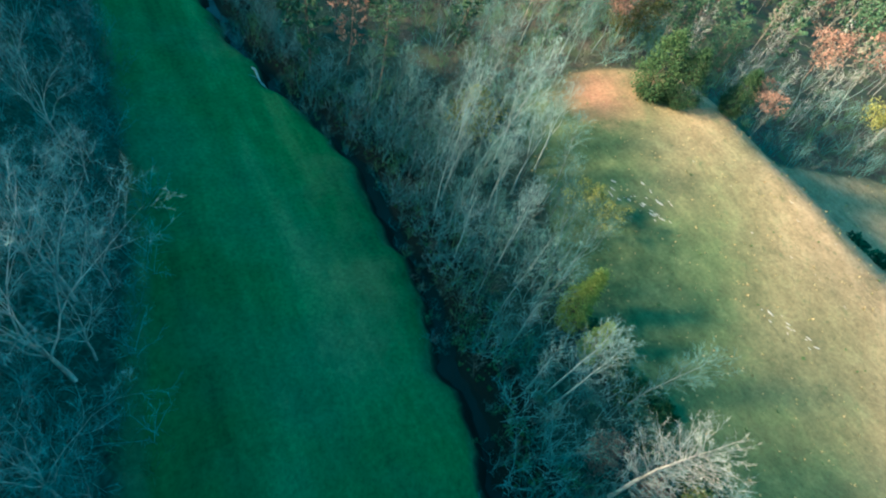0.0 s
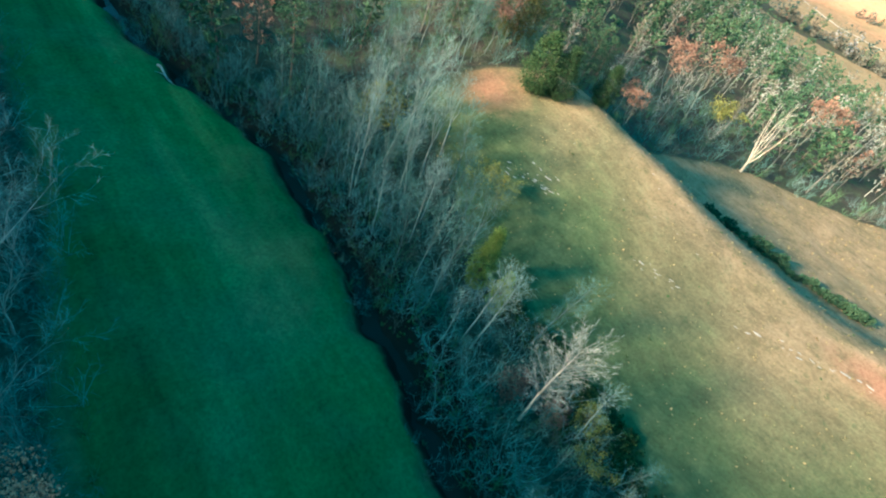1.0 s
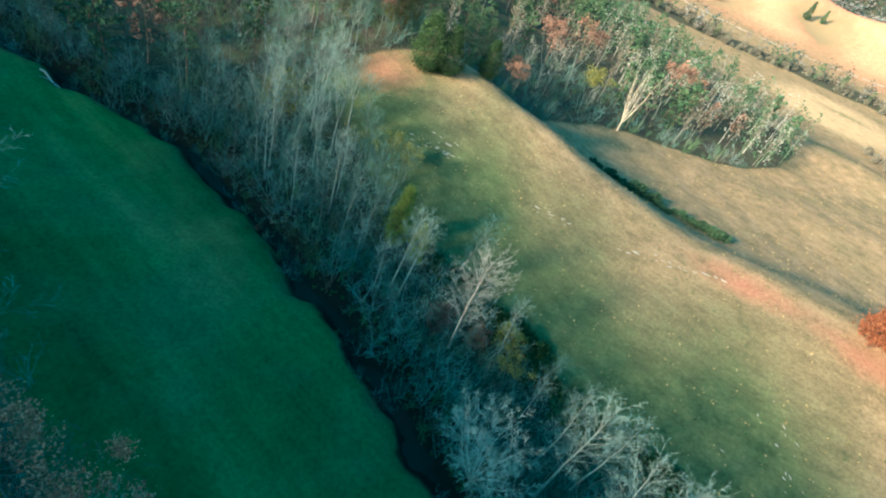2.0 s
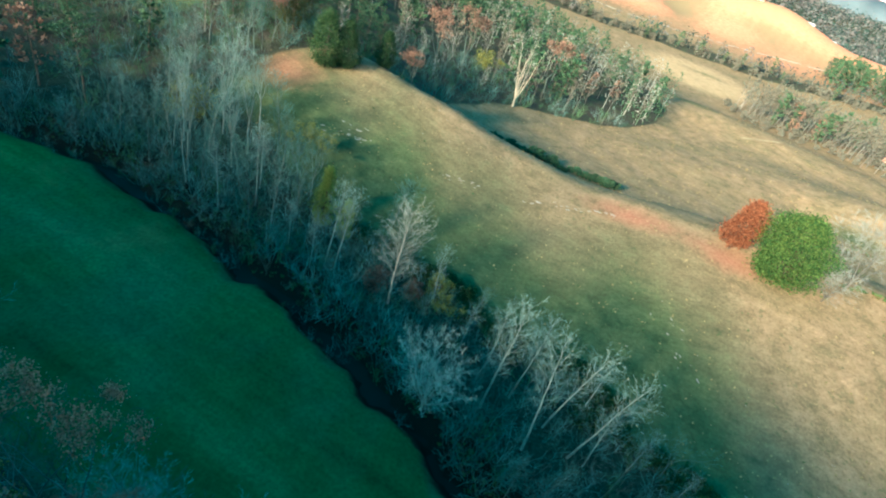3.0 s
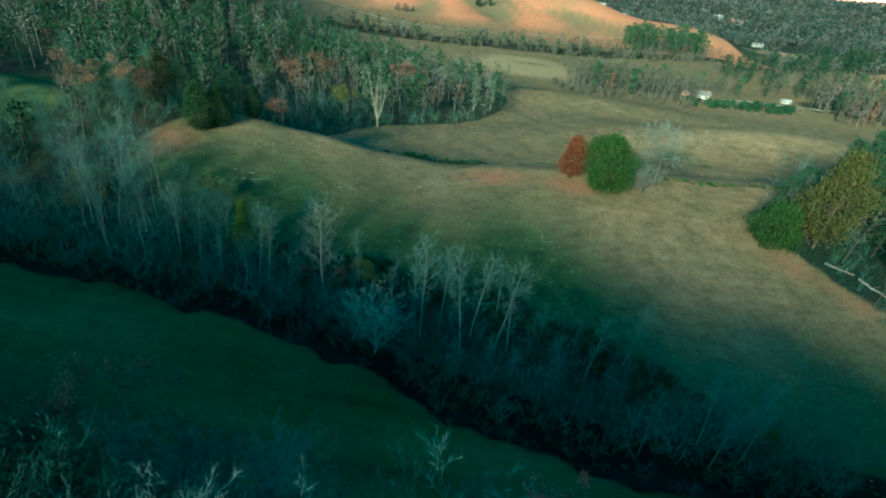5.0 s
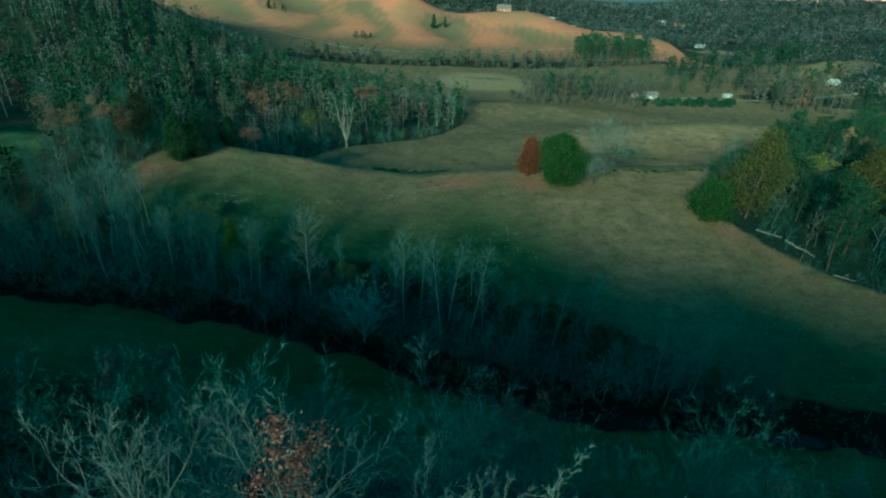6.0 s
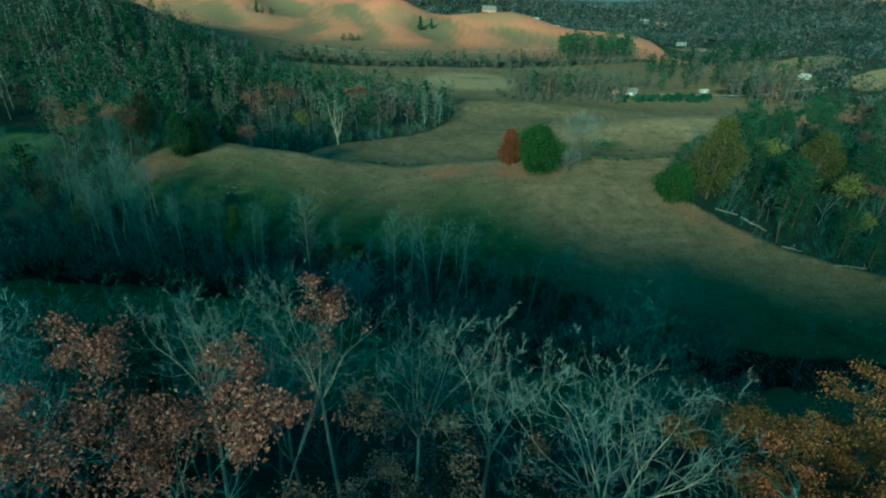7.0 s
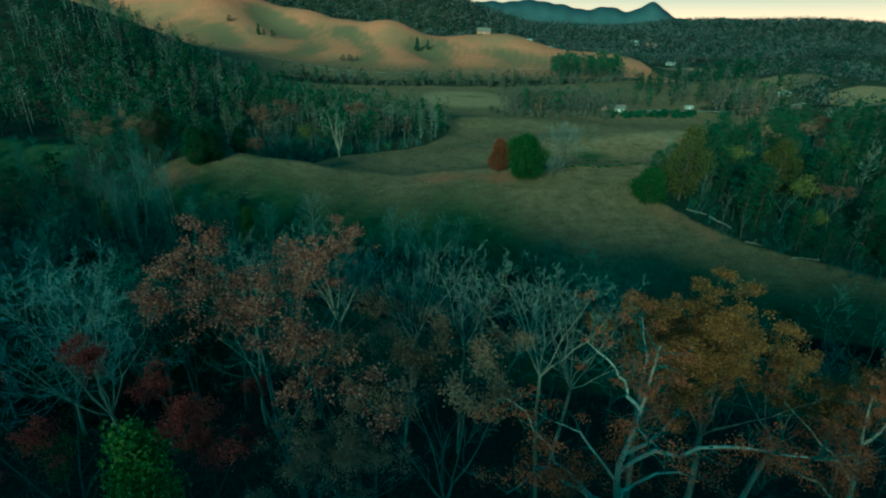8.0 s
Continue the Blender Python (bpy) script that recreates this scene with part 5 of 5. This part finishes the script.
far_growth("belt_trees", "low bare trees between the far meadows", scatter(rng, 95, -130, 320, 480, 660, lambda x, y: abs(y - 552 - 0.24 * x) < 18, 5.5), ("mini_bare",) * 5 + ("mini_pine",), 0.5, 1.0)
mass("meadow_belt", "brushy grey growth between the far meadows", "brush",
     [("grey_clump", x, y, rng.uniform(0.5, 1.1), rng.uniform(0, 6.28)) for x, y in scatter(rng, 120, -130, 300, 480, 650, lambda x, y: abs(y - 552 - 0.24 * x - 8 * math.sin(x * 0.05)) < 16, 5)]
     + [("grey_clump", x, y, rng.uniform(0.4, 0.8), rng.uniform(0, 6.28)) for x, y in scatter(rng, 70, 84, 330, 335, 410, lambda x, y: abs(y - 365 + 0.12 * (x - 160)) < 20 and not (188 < x < 290), 4.5)])
far_growth("far_pines", "dark pines in a clump below the bare hills", scatter(rng, 70, 205, 306, 640, 735, lambda x, y: True, 6), ("mini_pine",) * 4 + ("mini_bare",), 1.2, 1.8)
far_growth("farmhouse_trees", "pines and bare trees behind the farmhouse", scatter(rng, 90, 262, 410, 400, 540, lambda x, y: not oval(x, y, 395, 445, 62, 24, 20), 6.5), ("mini_pine", "mini_pine", "mini_bare"), 0.85, 1.25)
for x, y in scatter(rng, 60, 190, 272, 350, 374, lambda x, y: True, 2.4):
    plant("hedge_bush", x, y, rng.uniform(0.8, 1.5), label="dark hedge bush near the farmhouse", group="farmhouse hedge", rng=rng)
for x, y, s in ((-4, 800, 1.6), (14, 815, 1.2), (-270, 800, 1.3)):
    plant("cedar", x, y, s, label="lone cedar on the bare hills")


for x, y, key, size in ((-258, 792, "low_pine", 0.75), (-247, 798, "green_tree", 0.7), (-240, 790, "low_pine", 0.6), (-284, 797, "haze", 1.2), (-102, 706, "grey_clump", 1.4), (-92, 712, "green_tree", 0.5), (-112, 703, "grey_clump", 1.2), (-330, 835, "grey_clump", 1.3)):
    plant(key, x, y, size, group="growth in the hollows of the bare hills")


# ---- far woods, too many to count ----
def hill_wood(x, y):
    """The upper part of the wooded hill to the left, where single crowns run together."""
    return (left_wood(x, y) & ((y > 235) | (x < -125))) | ((x < -190 - 0.8 * np.clip(y - 330, 0, None)) & (x > -480) & (y > 60) & (y < 500))


def hill_woods(name, label, mat, seed, count, tall, wide, size):
    """Crowns on the wooded hill, fine enough to pass for twigs and needles."""
    rng = np.random.default_rng(seed)
    b = Buf()
    x, y = rng.uniform(-480, 60, count * 8), rng.uniform(60, 500, count * 8)
    ok = hill_wood(x, y)
    x, y = x[ok][:count], y[ok][:count]
    z = land(x, y)
    for k in range(len(x)):
        h = tall * rng.uniform(0.65, 1.35)
        b.tube([(x[k], y[k], z[k] - 0.5), (x[k] + rng.normal(0, 0.4), y[k], z[k] + h * 0.8)], (0.2, 0.05), 3)
        t = rng.uniform(0.25, 1.0, 46)
        r = wide * np.sqrt(np.clip(1.05 - t, 0, 1)) * rng.uniform(0.3, 1, 46) * rng.uniform(0.6, 1.5)
        a = rng.uniform(0, 6.28, 46)
        b.leaves(np.stack([x[k] + r * np.cos(a), y[k] + r * np.sin(a), z[k] + h * t], -1), size, rng)
    return tagged(new(name, b.mesh(name, mat)), label, "woods", kind="stuff")


hill_woods("hill_bare_woods", "leafless grey woods on the hill beyond the pasture", TWIG_DIM, 61, 800, 17, 5.4, 0.7)
hill_woods("hill_evergreen_woods", "dark evergreen woods on the hill beyond the pasture", LEAF_PINE, 62, 1100, 17, 5.6, 1.0)


def far_woods(name, label, mat, share, seed, size, count):
    rng = np.random.default_rng(seed)
    b = Buf()
    n = count * 14
    y = 240 + 1300 * rng.uniform(size=n) ** 1.3
    x = rng.uniform(-1, 1, n) * (500 + 0.75 * y) + 150
    ok = far_wood(x, y)
    ok &= ~hill_wood(x, y)
    clump = np.sin(x / 31 + seed) * np.sin(y / 37 + 2 * seed) + 0.6 * np.sin(x / 13 + y / 17)
    ok &= clump + rng.normal(0, 0.5, n) > share
    x, y = x[ok][:count], y[ok][:count]
    z = land(x, y)
    big = 1 + np.clip((y - 600) / 1200, 0, 1.5)
    per = 20
    u = rng.normal(size=(len(x), per, 3))
    u /= np.linalg.norm(u, axis=2)[..., None]
    r = rng.uniform(0.5, 1, (len(x), per, 1)) ** 0.5
    h = rng.uniform(0.8, 1.3, len(x))[:, None] * big[:, None]
    c = np.stack([x[:, None] + u[..., 0] * r[..., 0] * 4.2 * big[:, None], y[:, None] + u[..., 1] * r[..., 0] * 4.2 * big[:, None],
                  z[:, None] + h * 8.5 + u[..., 2] * r[..., 0] * 7.0 * h], -1).reshape(-1, 3)
    b.leaves(c, size, rng, 0.25, 0.5)
    return tagged(new(name, b.mesh(name, mat)), label, "woods", kind="stuff")


far_woods("far_bare_woods", "leafless grey-brown woods on the far hills", FAR_GREY, -0.3, 3, 1.8, 4000)
far_woods("far_evergreen_woods", "dark evergreen woods on the far hills", FAR_GREEN, -0.1, 8, 1.9, 3600)
far_woods("far_russet_woods", "woods with the last russet leaves on the far hills", LEAF_DULL, 0.9, 12, 1.5, 260)


def ridge_woods(name, label, mat, seed, count):
    """Crowns on the far ridges, where single trees run together."""
    rng = np.random.default_rng(seed)
    b = Buf()
    n = count * 5
    y = 1040 + 1900 * rng.uniform(size=n) ** 1.2
    x = rng.uniform(-0.42, 0.85, n) * (300 + y)
    ok = far_wood(x, y) | (y > 1500)
    x, y = x[ok][:count], y[ok][:count]
    c = np.stack([x, y, land(x, y)], -1)[:, None, :] + rng.normal(0, 1, (len(x), 9, 3)) * (4.5, 4.5, 4) + np.array((0, 0, 9))
    b.leaves(c.reshape(-1, 3), 4.6, rng, 0.3, 0.45)
    return tagged(new(name, b.mesh(name, mat)), label, "woods", kind="stuff")


ridge_woods("ridge_bare_woods", "leafless woods on the far ridges", FAR_GREY, 51, 8000)
ridge_woods("ridge_evergreen_woods", "evergreen woods on the far ridges", FAR_GREEN, 52, 7000)


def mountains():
    """Mountains at the end of the valley, a plain backdrop; distance haze is painted in as blue."""
    x = np.linspace(-1600, 4300, 240)
    top = 285 + bump(x, 0, 1610, 0, 108, 90, 1) + bump(x, 0, 770, 0, 85, 230, 1) + bump(x, 0, 250, 0, 60, 260, 1) + bump(x, 0, 1290, 0, 60, 130, 1) + bump(x, 0, 2230, 0, 28, 170, 1)
    top = top + 5 * np.sin(x / 47.0) + 4 * np.sin(x / 21.0 + 1)
    b = Buf()
    n = len(x)
    rows = [np.stack([x, np.full(n, 3900 - 500 * f), top * (1 - f) - 60 * f + 12 * np.sin(x / 60.0 + 9 * f) * f], -1) for f in (0, 0.2, 0.45, 0.7, 1.0)]
    rows.append(np.stack([x, np.full(n, 4400.0), np.full(n, -60.0)], -1))
    order = [rows[5]] + rows[:5]
    v = np.concatenate(order)
    i = (np.arange(5)[:, None] * n + np.arange(n - 1)[None]).ravel()
    b.add(v, np.stack([i, i + n, i + n + 1, i + 1], -1))
    tagged(new("backdrop", b.mesh("backdrop", plain("hazed_mountain", (0.085, 0.112, 0.13), 0.95, 0.2, 0.004), True)), "wooded mountains at the end of the valley, blue haze painted in", "mountains", kind="structure")


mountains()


def hill_back_shade_woods():
    """An unseen wood behind the camera's end, added over the top of the near hill to block low sun."""
    rng = np.random.default_rng(21)
    b = Buf()
    x, y = rng.uniform(-420, 420, 1500), -98 - 330 * rng.uniform(size=1500)
    z = land(x, y)
    for k in range(len(x)):
        h = rng.uniform(9, 15)
        b.tube([(x[k], y[k], z[k] - 0.5), (x[k], y[k], z[k] + h)], (0.18, 0.05), 3)
        c = np.array((x[k], y[k], z[k] + h * 0.75)) + rng.normal(0, 1, (12, 3)) * (2.0, 2.0, h * 0.2)
        b.leaves(c, 2.0, rng)
    return tagged(new("hilltop_woods", b.mesh("hilltop_woods", FAR_GREY)), "unseen leafless woods over the top of the near hill, added to block low sun", "woods", kind="stuff")


hill_back_shade_woods()


# ---- grass tufts on the pasture ----
def tufts(name, label, mat, seed, count, inside, x0, x1, y0, y1, size):
    rng = np.random.default_rng(seed)
    x, y = rng.uniform(x0, x1, count * 4), rng.uniform(y0, y1, count * 4)
    ok = inside(x, y)
    x, y = x[ok][:count], y[ok][:count]
    z = land(x, y)
    b = Buf()
    k = len(x)
    s = size * rng.uniform(0.4, 1.3, k) ** 1.5
    verts, faces = [], []
    for j in range(4):
        a = rng.uniform(0, 6.28, k)
        w = np.stack([np.cos(a), np.sin(a), np.zeros(k)], -1) * s[:, None]
        base = np.stack([x, y, z], -1)
        side = np.stack([-np.sin(a), np.cos(a), np.zeros(k)], -1) * s[:, None] * 0.5
        top = base + w * 0.9 + np.stack([np.zeros(k), np.zeros(k), s * rng.uniform(0.35, 0.8, k)], -1)
        verts.append(np.stack([base - side, base + side, top], 1).reshape(-1, 3))
    v = np.concatenate(verts)
    b.add(v, np.arange(len(v)).reshape(-1, 3))
    return tagged(new(name, b.mesh(name, mat)), label, "grass", kind="stuff")


STRAW = leafage("dry_grass", (0.12, 0.12, 0.05), (0.25, 0.20, 0.10), (0.38, 0.30, 0.16), 0.2)
WEED = leafage("green_weeds", (0.03, 0.07, 0.025), (0.07, 0.11, 0.04), (0.12, 0.15, 0.06), 0.2)


def on_pasture(x, y):
    return (y > grove_edge(x) - 1) & (y < 128) & (x > -66) & ~right_wood(x, y) & (x < 190)


tufts("dry_grass_tufts", "dry straw-coloured grass tufts on the pasture", STRAW, 31, 3500, on_pasture, -66, 170, 10, 128, 0.26)
tufts("weed_tufts", "dark green weed tufts on the pasture", WEED, 32, 300, on_pasture, -66, 170, 10, 128, 0.32)
tufts("meadow_tufts", "dry grass tufts in the second meadow", STRAW, 33, 5000, lambda x, y: ~left_wood(x, y) & (y > 128) & (x > -30) & ~right_wood(x, y), -30, 260, 128, 330, 0.4)
tufts("ditch_weeds", "dark weeds along the shallow ditch behind the crest", WEED, 35, 420, lambda x, y: np.abs(y - 98.8 - 0.07 * (x - 90) - 0.6 * np.sin(x * 0.3)) < 0.8, 84, 140, 92, 108, 0.9)
# dark tufts added to deepen the shade of the dimple by the knoll
tufts("hollow_weeds", "dark grass tufts standing in for shade in a hollow of the second meadow", WEED, 36, 90, lambda x, y: np.abs(y - 184 + 0.4 * (x - 130)) < 1.6 + np.sin(x * 1.3), 122, 139, 176, 192, 0.6)
tufts("bank_weeds", "rank weeds along the creek bank", WEED, 34, 3500, lambda x, y: (y - creek_y(x) < 5.5) & (y - creek_y(x) > 1.6), -110, 110, 0, 45, 0.4)


# ---- pale limestone on the pasture ----
def rock_mesh(seed):
    rng = np.random.default_rng(seed)
    bm = bmesh.new()
    bmesh.ops.create_icosphere(bm, subdivisions=1, radius=1.0)
    for v in bm.verts:
        v.co *= rng.uniform(0.7, 1.15)
        v.co.z = max(-0.3, v.co.z * 0.45)
        v.co.x *= 1.5
    me = bpy.data.meshes.new("rock")
    bm.to_mesh(me)
    bm.free()
    me.materials.append(ROCK)
    return me


ROCKS = [rock_mesh(k) for k in range(5)]
rng = np.random.default_rng(41)


def rocks(count, x0, y0, x1, y1, wide, small, large):
    for k in range(count):
        u = rng.uniform()
        x, y = x0 + (x1 - x0) * u + rng.normal(0, wide), y0 + (y1 - y0) * u + rng.normal(0, wide)
        s = rng.uniform(small, large)
        ob = new("rock", ROCKS[rng.integers(5)])
        ob.matrix_basis = Matrix.LocRotScale((x, y, float(land(x, y)) + 0.05 * s), Euler((0, 0, math.atan2(y1 - y0, x1 - x0) + rng.normal(0, 0.35))), (s * rng.uniform(0.6, 1.6), s * 0.5, s * 0.4))
        tagged(ob, "pale limestone rock half sunk in the pasture", "rock", "pasture rocks")


rocks(26, -38, 73, -26, 76, 1.8, 0.15, 0.55)
rocks(12, -6, 78, 4, 81, 0.5, 0.15, 0.45)
rocks(22, 14, 84, 36, 93, 0.6, 0.15, 0.6)
rocks(16, 48, 70, 60, 56, 1.2, 0.12, 0.4)
rocks(24, 55, 55, 110, 38, 7, 0.1, 0.3)
rocks(14, -50, 85, 20, 96, 5, 0.1, 0.25)


# ---- fallen logs along the wood edge, and a bleached log by the creek ----
def fallen_log(x0, y0, x1, y1, r, seed, label):
    rng = np.random.default_rng(seed)
    u = np.linspace(0, 1, 8)
    x, y = x0 + (x1 - x0) * u + rng.normal(0, 0.12, 8), y0 + (y1 - y0) * u + rng.normal(0, 0.12, 8)
    z = land(x, y) + r * 0.8
    pts = np.stack([x, y, z], -1)
    log = new("fallen_log")
    log.location = pts[0]
    tagged(log, label, "log")
    b = Buf()
    b.tube(pts - pts[0], np.linspace(r, r * 0.45, 8), 7)
    part("stem", b.mesh("stem", LOG, True), log)
    for k in (3, 5, 6):
        b = Buf()
        w = unit(np.array((rng.normal(), rng.normal(), 0.6)))
        b.tube(wander(rng, pts[k] - pts[0], w, rng.uniform(1.2, 2.6), 3, 0.2), (r * 0.4, r * 0.3, r * 0.2, r * 0.08), 4)
        part("limb", b.mesh("limb", LOG), log)


fallen_log(119.5, 67, 124.5, 63.5, 0.28, 1, "bleached fallen log at the wood edge")
fallen_log(125, 62.5, 129, 56, 0.26, 2, "bleached fallen log at the wood edge")
fallen_log(130, 50, 134.5, 48, 0.2, 3, "bleached fallen log at the wood edge")
fallen_log(140, 42.5, 147, 40.5, 0.22, 4, "bleached fallen log at the wood edge")
fallen_log(-91, 23.5, -86, 25.5, 0.24, 5, "bleached log lying across the creek bank")
fallen_log(70, 22, 64, 27, 0.18, 6, "grey fallen trunk at the foot of the pasture")
fallen_log(72, 24, 61, 29, 0.14, 7, "grey fallen trunk at the foot of the pasture")


# ---- houses ----
def house(x, y, turn, long, deep, tall, pitch, wall_mat, roof_mat, label, windows=3):
    z = float(land(x, y)) - 0.2
    h = new("house")
    h.matrix_basis = pose(x, y, z, 0, 0, turn)
    tagged(h, label, "house")
    a, d = long / 2, deep / 2
    b = Buf()
    b.box((-a, -d, 0), (a, d, tall))
    for s in (-1, 1):
        b.add([(s * a, -d, tall), (s * a, d, tall), (s * a, 0, tall + pitch), (s * (a - 0.25), -d, tall), (s * (a - 0.25), d, tall), (s * (a - 0.25), 0, tall + pitch)],
              [(0, 1, 2), (5, 4, 3), (0, 2, 5, 3), (1, 4, 5, 2), (0, 3, 4, 1)])
    part("wall", b.mesh("wall", wall_mat), h)
    b = Buf()
    over, th = 0.5, 0.22
    for s in (-1, 1):
        lo, hi = tall - over * pitch / d, tall + pitch
        v = [(-a - over, s * (d + over), lo), (a + over, s * (d + over), lo), (a + over, 0, hi), (-a - over, 0, hi)]
        b.add(v + [(p[0], p[1], p[2] + th) for p in v], [(0, 1, 2, 3), (7, 6, 5, 4), (0, 4, 5, 1), (2, 6, 7, 3), (1, 5, 6, 2), (0, 3, 7, 4)])
    roof = part("roof", b.mesh("roof", roof_mat), h)
    b = Buf()
    b.box((a * 0.4, -0.35, tall + pitch * 0.5), (a * 0.4 + 0.8, 0.35, tall + pitch + 0.9))
    part("chimney", b.mesh("chimney", BRICKRED), roof)
    b = Buf()
    b.box((-0.5, -d - 0.06, 0.1), (0.5, -d - 0.003, 2.2))
    part("door", b.mesh("door", TRIM), h)
    frame_b, pane_b = Buf(), Buf()
    frame_b.box((-0.7, -0.05, -0.75), (0.7, 0.0, 0.75))
    pane_b.box((-0.58, -0.075, -0.63), (0.58, -0.055, 0.63))
    fm, pm = frame_b.mesh("window", TRIM), pane_b.mesh("pane", GLASS)
    for k in range(windows):
        wx = -a + long * (k + 0.5) / windows
        if abs(wx) < 1.3:
            wx += 2.0
        w = part("window", fm, h, at=pose(wx, -d - 0.003, 1.6))
        part("pane", pm, w)
    for k in (-1, 1):
        w = part("window", fm, h, at=pose(k * (a + 0.003), 0, 1.6, 0, 0, 90 * k))
        part("pane", pm, w)
    return h


house(208, 384, -35, 9, 7.5, 3.0, 2.6, PAINT, ROOF, "white farmhouse with a dark gabled roof", 3)
house(196, 392, 65, 9, 6, 2.8, 1.8, BRICKRED, ROOF, "low reddish outbuilding behind the tree row", 2)
house(273, 386, 10, 7, 3.4, 2.2, 0.8, PAINT, METAL_ROOF, "long white trailer home", 3)
house(114, 885, 5, 24, 12, 5, 6, BRICKRED, ROOF, "large tan house on the far hill", 6)
house(196, 915, 0, 26, 9, 3, 2, PAINT, METAL_ROOF, "long white farm building on the far hill", 6)
house(236, 925, 10, 30, 9, 3, 2, PAINT, METAL_ROOF, "long white farm building on the far hill", 6)
house(268, 940, -8, 26, 9, 3, 2, PAINT, METAL_ROOF, "long white farm building on the far hill", 6)
house(548, 1300, 0, 24, 14, 8, 5, PAINT, METAL_ROOF, "white house on the far wooded rise", 5)
house(592, 1292, 20, 30, 14, 6, 4, BRICKRED, ROOF, "tan house on the far wooded rise", 5)
house(372, 404, 15, 10, 6, 3, 2, PAINT, METAL_ROOF, "white house among far trees", 4)
house(343, 432, 15, 9, 6, 3, 2, PAINT, METAL_ROOF, "white house among far trees", 4)
house(515, 985, -15, 18, 9, 4, 3, PAINT, METAL_ROOF, "white house among far trees", 4)


# ---- gravel drives and tracks, laid a hand above the ground ----
def track(name, label, pts, wide, mat=None):
    b = Buf()
    p = np.array(pts, float)
    s = np.concatenate([[0], np.cumsum(np.linalg.norm(np.diff(p, axis=0), axis=1))])
    u = np.arange(0, s[-1], 3.0)
    x, y = np.interp(u, s, p[:, 0]), np.interp(u, s, p[:, 1])
    nx, ny = -np.gradient(y), np.gradient(x)
    k = np.hypot(nx, ny) + 1e-9
    nx, ny = nx / k * wide / 2, ny / k * wide / 2
    l, r = (x + nx, y + ny), (x - nx, y - ny)
    v = np.concatenate([np.stack([*l, land(*l) + 0.12], -1), np.stack([*r, land(*r) + 0.12], -1)])
    i = np.arange(len(u) - 1)
    b.add(v, np.stack([i, i + 1, i + 1 + len(u), i + len(u)], -1))
    tagged(new(name, b.mesh(name, mat or GRAVEL, True)), label, "road", kind="structure")


track("meadow_path", "worn pale path across the second meadow", [(88, 290), (112, 306), (136, 316), (162, 320), (188, 318), (216, 301), (273, 296)], 1.7, plain("worn_grass", (0.24, 0.195, 0.12), 0.95, 0.35, 0.15))
track("drive", "pale gravel drive past the farmhouse", [(216, 380), (232, 384), (250, 380), (300, 372), (380, 380)], 3)
track("farm_track", "pale dirt track across the far meadows", [(-300, 720), (-190, 655), (-106, 612), (-25, 624), (40, 650), (133, 700), (240, 760)], 3.2, plain("dirt_track", (0.36, 0.31, 0.24), 0.95, 0.25, 0.2))
track("farm_yard", "pale gravel yard by the far farm buildings", [(165, 895), (215, 905), (275, 925)], 12)
